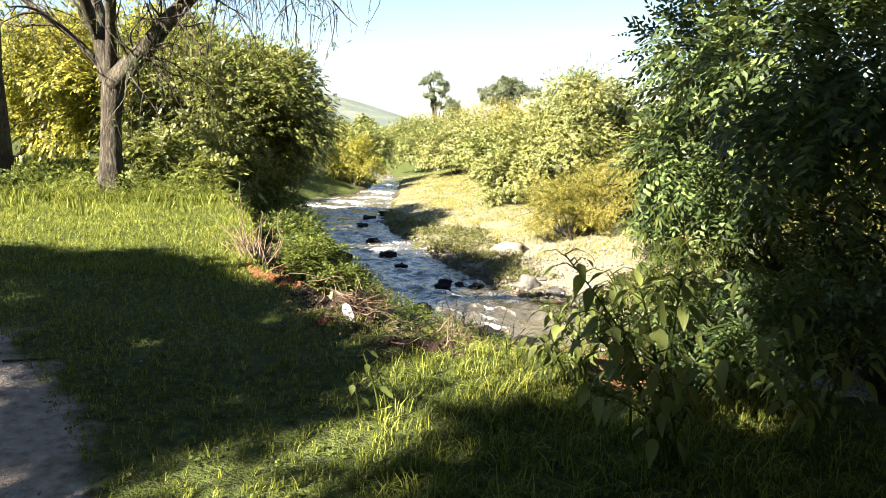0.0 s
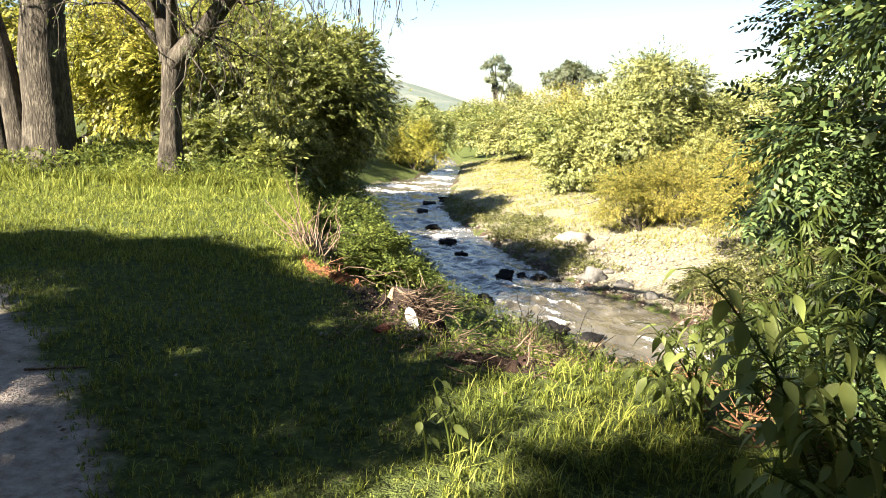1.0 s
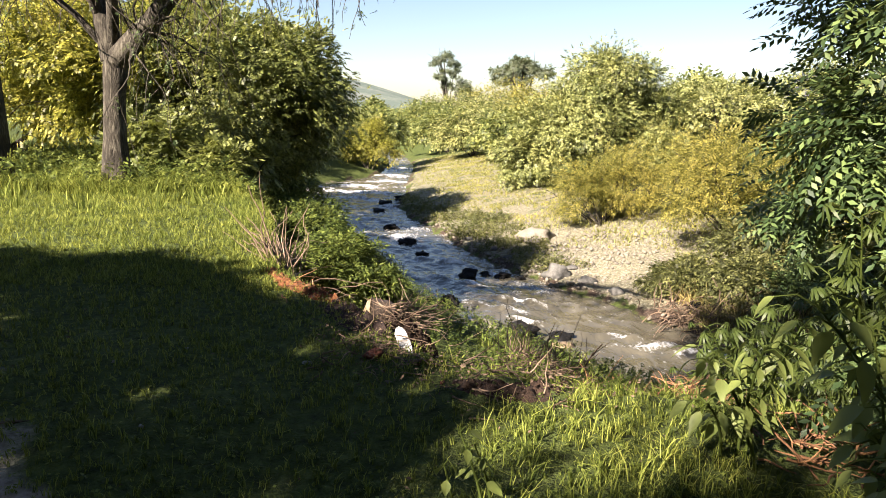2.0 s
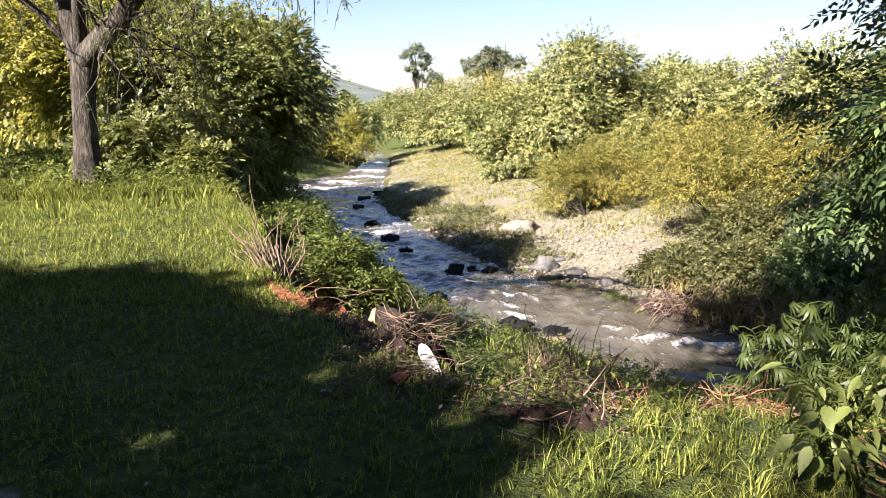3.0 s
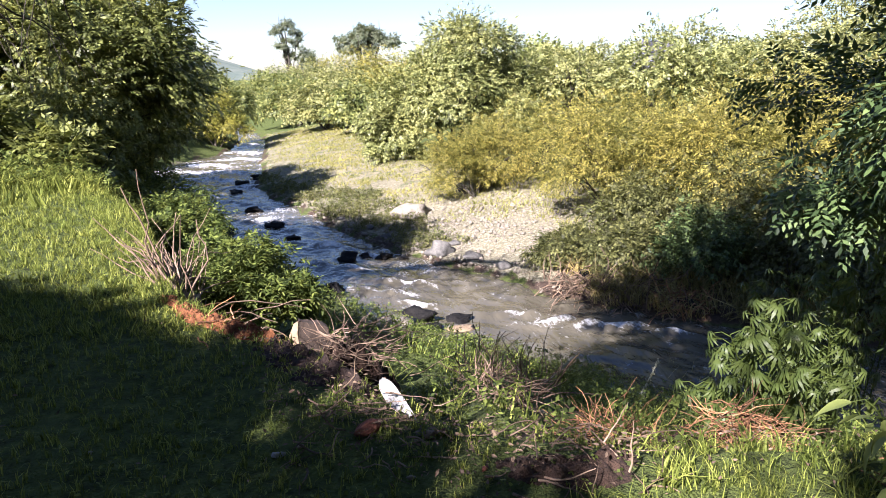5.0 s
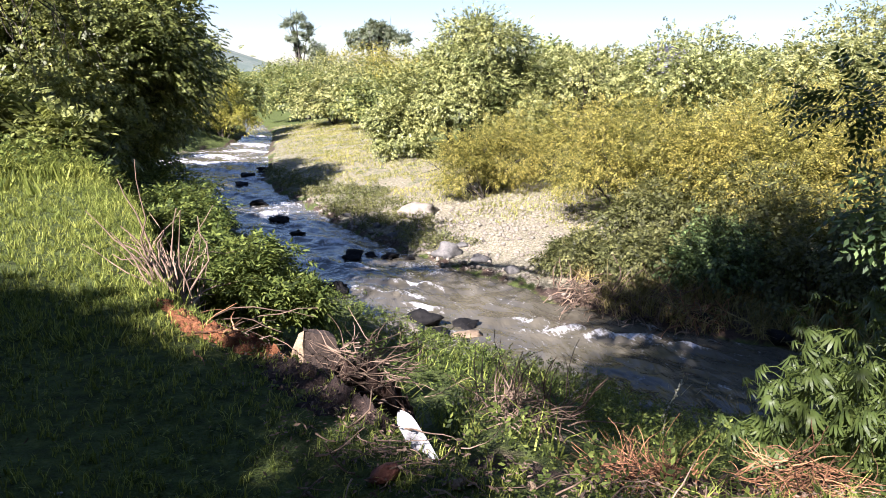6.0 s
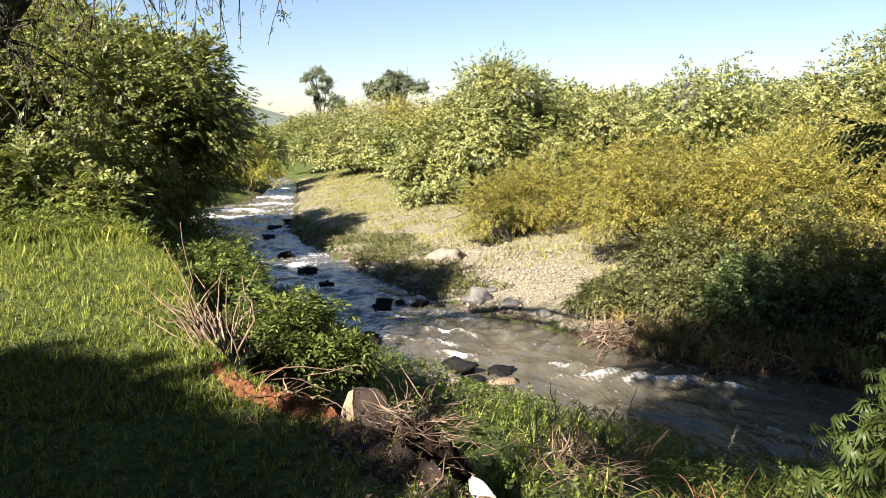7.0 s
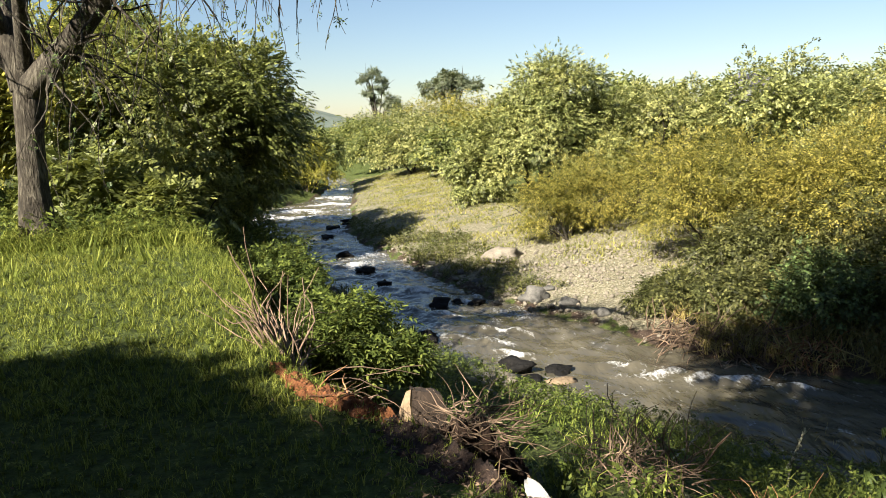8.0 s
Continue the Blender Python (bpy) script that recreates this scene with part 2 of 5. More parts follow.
def tube(points, radii, sides=7):
    """A tapered, bent tube along points, closed at its thin end."""
    p, out = np.asarray(points, float), []
    t = np.gradient(p, axis=0)
    t /= np.linalg.norm(t, axis=1)[:, None] + 1e-9
    ref = np.array([0.31, 0.87, 0.38])
    a = np.cross(t, ref)
    a /= np.linalg.norm(a, axis=1)[:, None] + 1e-9
    b = np.cross(t, a)
    ang = np.linspace(0, 2 * np.pi, sides, endpoint=False)
    for i, r in enumerate(radii):
        out.append(p[i] + r * (np.cos(ang)[:, None] * a[i] + np.sin(ang)[:, None] * b[i]))
    v = np.concatenate(out)
    f = [(i * sides + j, i * sides + (j + 1) % sides, (i + 1) * sides + (j + 1) % sides, (i + 1) * sides + j)
         for i in range(len(p) - 1) for j in range(sides)]
    return v, np.array(f)


def bent(rng, start, way, length, steps=6, wander=0.15, sag=0.0):
    """Points along a branch that wanders and sags."""
    p, d = [np.array(start, float)], np.array(way, float)
    d /= np.linalg.norm(d)
    for _ in range(steps):
        d = d + rng.normal(0, wander, 3) + (0, 0, -sag)
        d /= np.linalg.norm(d)
        p.append(p[-1] + d * length / steps)
    return np.array(p)


def pinnate(pairs=4, length=1.0, leaf=0.42, wide=0.13, fold=0.06, angle=55, full=False, thin=False):
    """A spray of paired leaflets and one at its end, along +x. full: oval leaflets folded along the rib; thin: mere triangles; else simple lozenges."""
    v, f, c, s = [], [], math.cos(radians(angle)), math.sin(radians(angle))

    def one(o, d, q):
        i = len(v)
        if full:
            a, b = o + d * leaf * 0.28, o + d * leaf * 0.66
            up = np.array([0, 0, fold])
            v.extend([o, a + q * wide * 0.9 + up * 0.3, b + q * wide * 0.8 - up * 0.3, o + d * leaf - up * 2, b - q * wide * 0.8 - up * 0.3, a - q * wide * 0.9 + up * 0.3])
            f.extend([(i, i + 1, i + 2, i + 3), (i, i + 3, i + 4, i + 5)])
        elif thin:
            m = o + d * leaf * 0.3
            v.extend([m + q * wide, o + d * leaf - (0, 0, fold * 2.5), m - q * wide])
            f.append((i, i + 1, i + 2))
        else:
            m = o + d * leaf * 0.45
            v.extend([o, m + q * wide - (0, 0, fold), o + d * leaf - (0, 0, fold * 2.5), m - q * wide - (0, 0, fold)])
            f.append((i, i + 1, i + 2, i + 3))

    for k in range(pairs):
        o = np.array([length * (0.18 + 0.72 * k / pairs), 0.0, -0.05 * (k / pairs) ** 2])
        for side in (1, -1):
            one(o, np.array([c, side * s, -0.12]), np.array([-side * s, c, 0.0]))
    one(np.array([length * 0.85, 0, -0.05]), np.array([1.0, 0, -0.2]), np.array([0, 1.0, 0]))
    return np.array(v), np.array(f)


def tuft(rng, blades=6, tall=1.0, wide=0.05, lean=0.5, thin=False):
    """A tuft of bent, tapering blades; thin: of one face each."""
    v, f = [], []
    for _ in range(blades):
        a, l, h = rng.uniform(0, 2 * np.pi), rng.uniform(0.3, 1) * lean, tall * rng.uniform(0.6, 1.1)
        d, q = np.array([math.cos(a), math.sin(a), 0]), np.array([-math.sin(a), math.cos(a), 0]) * wide
        o = rng.normal(0, 0.12, 3) * (1, 1, 0)
        i = len(v)
        for z, out, w in ((0, 0, 1.0), (1.0, 0.8, 0.15)) if thin else ((0, 0, 1.0), (0.55, 0.25, 0.85), (1.0, 1.0, 0.12)):
            c = o + d * l * out * h + np.array([0, 0, z * h * (1 - 0.25 * l * out)])
            v.extend([c - q * w, c + q * w])
        f.append((i, i + 1, i + 3, i + 2))
        if not thin:
            f.append((i + 2, i + 3, i + 5, i + 4))
    return np.array(v), np.array(f)


def frames_for(rng, dirs, ups):
    x = dirs / (np.linalg.norm(dirs, axis=1)[:, None] + 1e-9)
    y = np.cross(ups, x)
    y /= np.linalg.norm(y, axis=1)[:, None] + 1e-9
    return x, y, np.cross(x, y)


def scattered(template, places, x, y, z, sizes):
    """Copies of a template at places, with their own axes and sizes, as one (places, faces)."""
    tv, tf = template
    n, k = len(places), len(tv)
    v = (tv[None, :, 0:1] * x[:, None] + tv[None, :, 1:2] * y[:, None] + tv[None, :, 2:3] * z[:, None]) * sizes[:, None, None]
    v += places[:, None]
    f = tf[None] + (np.arange(n) * k)[:, None, None]
    return v.reshape(-1, 3), f.reshape(-1, tf.shape[1])


def foliage(rng, lobes, n, template, size, clumps=26, spread=0.2, inner=0.25, droop=0.35, floor=None):
    """Sprays in clumps over and inside a crown that is made of several lobes (x, y, z and three radii)."""
    lobes = np.asarray(lobes, float)
    w = np.prod(lobes[:, 3:], axis=1) ** (2 / 3)
    counts = rng.multinomial(clumps * len(lobes), w / w.sum())
    cs, rs, outs = [], [], []
    for lb, k in zip(lobes, counts):
        d = rng.normal(0, 1, (k, 3))
        d /= np.linalg.norm(d, axis=1)[:, None]
        d[:, 2] = np.where(d[:, 2] < -0.55, -d[:, 2], d[:, 2])
        r = np.where(rng.random(k) < inner, rng.uniform(0.25, 0.7, k), rng.uniform(0.78, 1.08, k))
        cs.append(lb[:3] + d * r[:, None] * lb[3:])
        rs.append(np.full(k, lb[3:].mean()))
        outs.append(d)
    cs, rs, outs = np.concatenate(cs), np.concatenate(rs), np.concatenate(outs)
    pick = rng.integers(0, len(cs), n)
    off = rng.normal(0, 1, (n, 3)) * (rs[pick] * spread)[:, None] * (1, 1, 0.75)
    places = cs[pick] + off
    out = outs[pick] * 0.7 + off / (np.linalg.norm(off, axis=1)[:, None] + 1e-9) * 0.6
    dirs = out + rng.normal(0, 0.45, (n, 3)) + (0, 0, -droop)
    ups = outs[pick] * 0.6 + (0, 0, 1.0) + rng.normal(0, 0.35, (n, 3))
    if floor is not None:
        keep = places[:, 2] > floor(places[:, 0], places[:, 1]) + 0.05
        places, dirs, ups = places[keep], dirs[keep], ups[keep]
    x, y, z = frames_for(rng, dirs, ups)
    return scattered(template, places, x, y, z, rng.uniform(size[0], size[1], len(places)))


# ---- the lie of the land ----
RIVER = np.array([(-32, 190, 2), (-20, 120, 1.8), (-13, 85, 1.4), (-8.6, 68, 1.1), (-7.3, 60, 1.0), (-7.0, 51.5, 1.35), (-7.5, 47, 2.3), (-8.0, 43.5, 3.1), (-7.6, 39, 2.95), (-6.6, 34.3, 2.35),
                  (-3.8, 28, 2.1), (-2.1, 24, 1.8), (-0.75, 21.2, 1.95), (1.1, 17.5, 2.45), (2.55, 15.4, 2.2), (4.55, 13.9, 2.1), (6.3, 12.5, 2.2), (10, 9.6, 2.5), (18, 4.5, 2.6), (32, -6, 3), (60, -30, 3)])
EDGE = np.array([(-60, 200), (-34, 120), (-22, 72), (-16, 45), (-13, 32), (-9.2, 22.5), (-6.2, 16.2), (-4.1, 12.6), (-3.0, 10.7), (-2.3, 8.6), (-1.85, 7.3),
                 (-1.1, 6.45), (-0.6, 5.7), (-0.2, 5.25), (0.3, 5.05), (1.5, 4.9), (3, 4.2), (6, 2.0), (12, -2), (25, -14), (60, -46)])
WATER_Z = -3.3


def along(x, y, line):
    """Signed distance from a line in plan (positive to the left of its run), and the line's third value at the nearest place."""
    best, side, val = np.full(np.shape(x), 1e9), np.ones(np.shape(x)), np.zeros(np.shape(x))
    for a, b in zip(line[:-1], line[1:]):
        d = b[:2] - a[:2]
        u = np.clip(((x - a[0]) * d[0] + (y - a[1]) * d[1]) / (d @ d), 0, 1)
        r = np.hypot(x - a[0] - u * d[0], y - a[1] - u * d[1])
        near = r < best - 1e-9
        best = np.where(near, r, best)
        side = np.where(near, np.where(d[0] * (y - a[1]) - d[1] * (x - a[0]) >= 0, 1, -1), side)
        if len(a) > 2:
            val = np.where(near, a[2] + u * (b[2] - a[2]), val)
    return best * side, val


def ripple(x, y, s):
    return np.sin(x * s + 1.3 * np.sin(y * s * 0.7)) * np.sin(y * s * 1.1 + 0.9 * np.sin(x * s * 0.8 + 2))


def step(a, b, v):
    u = np.clip((v - a) / (b - a), 0, 1)
    return u * u * (3 - 2 * u)


def land(x, y):
    """Height of the ground, and how far a place is past the lawn's edge and past the water's edge (positive on the far bank)."""
    x, y = np.asarray(x, float), np.asarray(y, float)
    p, _ = along(x, y, EDGE)
    q, half = along(x, y, RIVER)
    e = np.abs(q) - half + 0.22 * ripple(x, y, 1.9)
    lawn = 0.035 * ripple(x, y, 0.9) + 0.018 * ripple(x, y, 3.1) + 0.05 * np.clip(-p - 5, 0, 8) + 0.012 * np.clip(-p - 13, 0, 200)
    s = np.clip(p, 0, None) / (np.clip(p, 0, None) + np.clip(e, 0, None) + 1e-6)
    cut = 0.36 * step(0, 0.3, p) * (1 - step(0.12, 0.5, s)) * (1 - 0.75 * step(-0.3, 0.2, x)) * step(5.3, 5.9, y) * (1 - step(11, 13, y))
    near = np.where(p > 0, -3.2 * s ** 0.92 - cut + (0.06 * ripple(x, y, 2.3) + 0.03 * ripple(x, y, 6.1)) * step(0, 0.1, s), lawn)
    far = -3.2 + 0.19 * np.clip(e, 0, 5.5) + 0.05 * np.clip(e - 5.5, 0, 30) + 0.02 * np.clip(e - 35, 0, 160) + 0.07 * ripple(x, y, 1.5) * step(0, 1, e)
    z = np.where(q > 0, far, near)
    return np.where(e < 0, -3.2 - np.clip(-e * 0.6, 0, 0.7), z), p, np.where(q > 0, 1, -1) * e


def ground_z(x, y):
    return land(x, y)[0]


def spaced(lo, fine_lo, fine_hi, hi, h, grow=1.13):
    mid = list(np.arange(fine_lo, fine_hi, h))
    up, d = [mid[-1]], h
    while up[-1] < hi:
        d *= grow
        up.append(up[-1] + d)
    down, d = [mid[0]], h
    while down[-1] > lo:
        d *= grow
        down.append(down[-1] - d)
    return np.array(down[:0:-1] + mid + up[1:])


gx, gy = spaced(-2500, -7, 7, 2500, 0.14, 1.1), spaced(-2500, 1.5, 15, 2500, 0.14, 1.08)
GX, GY = np.meshgrid(gx, gy)
GZ, GP, GE = land(GX, GY)
nx, ny = len(gx), len(gy)
idx = np.arange(nx * ny).reshape(ny, nx)
gf = np.stack([idx[:-1, :-1], idx[:-1, 1:], idx[1:, 1:], idx[1:, :-1]], -1).reshape(-1, 4)
gm = mesh_of("ground", np.stack([GX, GY, GZ], -1).reshape(-1, 3), gf, M_GROUND, True)
TRACK = np.array([(-9, 9.6), (-4.2, 6.1), (-2.7, 4.75), (-1.75, 3.8), (-1.15, 3.1), (-0.75, 2.2), (-0.4, 0.5), (0, -12)])
track, _ = along(GX, GY, TRACK)
masks = {"dirt": np.clip(0.62 - track * 1.6, 0, 0.7) * step(-3.2, -2.2, -np.abs(track + 1.0)) + np.where((GE < 0) & (GP > 0), 0.3, 0),
         "gravel": np.where((GE > 0) & (GY > 5), np.clip(0.8 * np.exp(-((GX - 3.0) / 3.4) ** 2 - ((GY - 22.8) / 4.2) ** 2) + 0.62 * (1 - step(6.5, 10, GE)) * (1 - step(60, 80, GY)), 0, 0.8), 0),
         "mud": 0.62 * step(0.0, 0.12, GP) * (1 - step(0.9, 1.5, GP)) * step(5.4, 6.0, GY) * (1 - step(10, 12, GY)) * (GE < 0) + 0.7 * (1 - step(0.0, 0.5, np.abs(GE))) * (GP > 0) + 0.6 * (GE > 0) * step(3.6, 5.2, GX - 0.12 * (GY - 20)) * (1 - step(1.5, 3, GE))}
for key, val in masks.items():
    at = gm.attributes.new(key, "FLOAT", "POINT")
    at.data.foreach_set("value", np.clip(val, 0, 1).astype(np.float32).ravel())
tagged(new("ground", gm), "grassy bank, gravel bar and open ground", "ground", kind="structure")


# ---- river ----
def river_surface():
    line, out, foam = RIVER, [], []
    d = np.r_[0, np.cumsum(np.hypot(*np.diff(line[:, :2], axis=0).T))]
    fine = np.concatenate([np.arange(0, 90, 1.0), np.arange(90, d[-1] - 70, 0.12), np.arange(d[-1] - 70, d[-1], 1.0)])
    cx, cy, hw = (np.interp(fine, d, line[:, k]) for k in range(3))
    k = 9
    pad = np.ones(k) / k
    cx, cy = (np.convolve(np.pad(c, k // 2, "edge"), pad, "valid") for c in (cx, cy))
    tx, ty = np.gradient(cx), np.gradient(cy)
    ln = np.hypot(tx, ty)
    u = np.linspace(-1, 1, 56)
    X = cx[:, None] - (ty / ln)[:, None] * u * (hw[:, None] + 0.75)
    Y = cy[:, None] + (tx / ln)[:, None] * u * (hw[:, None] + 0.75)
    return X, Y


WX, WY = river_surface()
RAPIDS = [(2.5, 16.25, 0.5, 0.16), (3.0, 16.1, 0.4, 0.13), (3.55, 15.6, 0.6, 0.17), (4.2, 15.2, 0.5, 0.15), (4.9, 15.1, 0.7, 0.15), (5.5, 14.6, 0.6, 0.12), (-0.2, 18.3, 0.6, 0.17), (0.6, 18.0, 0.7, 0.18), (0.5, 19.0, 0.7, 0.16), (1.2, 18.6, 0.5, 0.12), (0.9, 17.2, 0.6, 0.12),
          (-1.8, 23.5, 0.9, 0.35), (-1.0, 22.9, 0.6, 0.25), (-1.5, 20.9, 0.7, 0.2), (-0.4, 20.3, 0.6, 0.18), (0.3, 21.6, 0.5, 0.16), (-2.4, 25.3, 0.8, 0.3), (-3.4, 27.3, 0.9, 0.35), (-5.6, 29.6, 0.9, 0.35), (-5.2, 31.4, 1.2, 0.5),
          (-4.7, 35.7, 1.0, 0.5), (-7.6, 35.8, 1.4, 0.6), (-7.0, 38.6, 1.6, 0.5), (-9.3, 41.5, 1.4, 0.6), (-6.5, 41.3, 1.6, 0.7), (-8.0, 44.5, 2.2, 0.7), (-6.4, 47.6, 1.6, 0.8), (-6.8, 52, 1.4, 1.0), (-7.2, 58, 1.4, 1.4)]
foam = 0.1 * ripple(WX, WY, 2.1) + 0.12 * ripple(WX + WY, WY - WX, 1.3) - 0.05
wave = 0.022 * ripple(WX, WY, 5.2) + 0.028 * ripple(WX + 3, WY * 0.8, 2.7)
for x0, y0, a, b in RAPIDS:
    bend = 0.12 * np.sin(4 * (WX - x0) + x0) + 0.25 * (WX - x0) ** 2
    g = np.exp(-(((WX - x0) * 0.95 + (WY - y0) * -0.3) / a) ** 2 - (((WX - x0) * 0.3 + (WY - y0) * 0.95 + bend) / b) ** 2)
    foam += (0.36 + 0.2 * ripple(WX + 1.7 * WY, WY - 0.4 * WX, 5.5)) * g
    wave += 0.075 * g * (1 + 0.7 * ripple(WX, WY, 6.5))
foam += np.clip((WY - 15) / 90, 0, 0.12) + 0.07 * step(17, 22, WY)
wi = np.arange(WX.size).reshape(WX.shape)
wf = np.stack([wi[:-1, :-1], wi[1:, :-1], wi[1:, 1:], wi[:-1, 1:]], -1).reshape(-1, 4)
wm = mesh_of("river", np.stack([WX, WY, WATER_Z + wave], -1).reshape(-1, 3), wf, M_WATER, True)
fa = wm.attributes.new("foam", "FLOAT", "POINT")
fa.data.foreach_set("value", np.clip(foam, 0, 1).astype(np.float32).ravel())
tagged(new("water", wm), "shallow brown river with white rapids", "river", kind="structure")

# ---- far hill ----
hx, hy = np.meshgrid(np.linspace(-900, 700, 90), np.linspace(480, 1300, 40))
hz = 37 * np.exp(-((hx + 200) / 120) ** 2 - ((hy - 800) / 220) ** 2) + 40 * np.exp(-((hx + 520) / 260) ** 2 - ((hy - 900) / 260) ** 2) - 3 + 1.5 * ripple(hx, hy, 0.03)
hi = np.arange(hx.size).reshape(hx.shape)
hm = mesh_of("hill", np.stack([hx, hy, hz], -1).reshape(-1, 3), np.stack([hi[:-1, :-1], hi[:-1, 1:], hi[1:, 1:], hi[1:, :-1]], -1).reshape(-1, 4), M_HILL, True)
tagged(new("hill_backdrop", hm), "distant scrub-covered hill", "hill", kind="structure")

# ---- trees and bushes ----
S_ASH = pinnate(3, 0.24, 0.13, 0.032, 0.012)
S_LEAFY = pinnate(3, 0.24, 0.13, 0.042, 0.012, thin=True)
S_WIDE = pinnate(2, 0.34, 0.2, 0.06, 0.02)
S_NEAR = pinnate(4, 0.21, 0.055, 0.0125, 0.006, 58)
S_FINE = pinnate(3, 0.25, 0.115, 0.026, 0.006, 60, thin=True)
S_FAR = pinnate(1, 0.5, 0.5, 0.2, 0.05, thin=True)
S_MASS = pinnate(2, 0.34, 0.2, 0.085, 0.02, thin=True)
S_SHADE = pinnate(1, 0.34, 0.32, 0.12, 0.03, thin=True)


def stems(rng, base, lobes, mat_name, thick, count, sides=6):
    """Bent stems from the foot of a bush into its lobes."""
    out = []
    for k in range(count):
        lb = lobes[k % len(lobes)]
        end = np.array(lb[:3]) + rng.normal(0, 0.45, 3) * lb[3:]
        foot = np.array(base) + rng.normal(0, 0.12, 3) * (1, 1, 0) - (0, 0, 0.15)
        n = 7
        u = np.linspace(0, 1, n)[:, None]
        mid = foot + (end - foot) * (0.45, 0.45, 0.6) + rng.normal(0, 0.12, 3)
        pts = (1 - u) ** 2 * foot + 2 * u * (1 - u) * mid + u * u * end + rng.normal(0, 0.025, (n, 3)) * u
        out.append(tube(pts, thick * rng.uniform(0.6, 1.1) * (1 - 0.85 * u[:, 0]), sides))
        for _ in range(4):
            j = rng.integers(2, n - 1)
            tw = bent(rng, pts[j], end - foot + rng.normal(0, 1.2, 3), np.linalg.norm(end - foot) * rng.uniform(0.25, 0.5), 5, 0.2)
            out.append(tube(tw, thick * 0.3 * np.linspace(1, 0.15, 6), 4))
    return mesh_of(mat_name, *joined(out), M_BARK, True)


def bush(name, seed, base, lobes, n, spray, size, mat, label, category="bush", group="", thick=0.06, count=7, **kw):
    """A bush or small tree: stems and a crown of sprays. The lobes stand relative to the base."""
    rng = np.random.default_rng(seed)
    z = float(ground_z(*base))
    ob = thing(name, (base[0], base[1], z), label, category, group)
    part("trunk", stems(rng, (0, 0, 0), lobes, "stems", thick, count), ob)
    v, f = foliage(rng, lobes, n, spray, size, floor=lambda x, y: ground_z(x + base[0], y + base[1]) - z, **kw)
    part("crown", mesh_of("crown", v, f, mat), ob)
    return ob


# The tall bush on the near bank, dark towards the water and yellow towards the trees.
bush("bank_tree", 11, (-5.6, 17.2), [(0.2, -0.2, 1.9, 2.1, 1.9, 1.9), (0.8, 0.2, 1.7, 1.0, 1.3, 1.3), (-1.2, 0.4, 2.7, 1.7, 1.6, 1.5), (0.0, -1.2, 0.6, 1.4, 1.1, 1.0), (-1.5, 0.2, 1.3, 1.4, 1.3, 1.3), (1.2, -0.3, 2.7, 1.15, 1.1, 1.1)],
     34000, S_LEAFY, (0.42, 0.75), M_ASH, "dense green riverside tree leaning over the water", "tree", thick=0.11, count=10, clumps=34, spread=0.17)
bush("yellow_bush", 12, (-8.6, 18.0), [(0.9, -1.4, 1.7, 1.3, 1.0, 1.4), (-0.9, -1.2, 2.4, 1.3, 1.0, 1.4), (0.4, 0, 2.2, 2.2, 1.8, 1.7), (-1.8, 0.5, 1.8, 2.0, 1.7, 1.7), (1.6, -0.5, 1.4, 1.6, 1.4, 1.5)],
     12000, S_LEAFY, (0.55, 0.9), M_GOLD, "yellow-green sunlit bush behind the tree trunk", "bush", thick=0.07, clumps=32, spread=0.18)
bush("yellow_bush", 13, (-12.5, 18.5), [(0, 0, 1.9, 2.4, 1.8, 1.8), (-2.4, 1, 2.2, 2.0, 1.7, 1.7), (2, 0.8, 1.5, 1.6, 1.4, 1.3)],
     5500, S_LEAFY, (0.7, 1.1), M_GOLD, "yellow-green sunlit bush behind the tree trunk", "bush", thick=0.07, clumps=30, spread=0.18)
bush("bank_tree", 14, (-13, 30), [(0, 0, 2.6, 2.6, 2.4, 2.4), (2.0, 1.5, 2.0, 2.2, 2.2, 2.0), (-2, -2, 2.4, 2.4, 2.2, 2.2)],
     6000, S_WIDE, (0.9, 1.5), M_ASH, "dense green trees further up the bank", "tree", thick=0.1, clumps=26)
bush("yellow_bush", 15, (-9.1, 53.5), [(0, 0, 1.7, 1.8, 1.6, 1.5), (1.1, -0.5, 1.1, 1.2, 1.2, 1.1), (-1.3, 0.4, 1.4, 1.4, 1.3, 1.3), (0.3, 0.2, 2.6, 1.1, 1.0, 0.9)],
     6000, S_MASS, (0.35, 0.6), M_GOLD, "bright yellow-green bush at the water's bend", "bush", thick=0.06)
bush("bank_tree", 17, (-8.7, 26.4), [(0, 0, 2.6, 1.9, 1.9, 1.9), (0.5, 0.8, 4.0, 1.5, 1.5, 1.3), (-0.8, -0.6, 3.2, 1.7, 1.6, 1.5), (0.4, 2.6, 2.6, 1.5, 1.7, 1.6)],
     4200, S_WIDE, (0.8, 1.3), M_ASH, "dense green riverside tree shading the water", "tree", thick=0.1, clumps=30, spread=0.18)
bush("bank_tree", 16, (-10.6, 57), [(0, 0, 2.2, 2.2, 2.0, 1.6), (2.0, 1.5, 2.0, 1.8, 1.8, 1.5)], 2600, S_WIDE, (0.7, 1.1), M_FAR, "green bush upstream on the bank", "tree", thick=0.08)


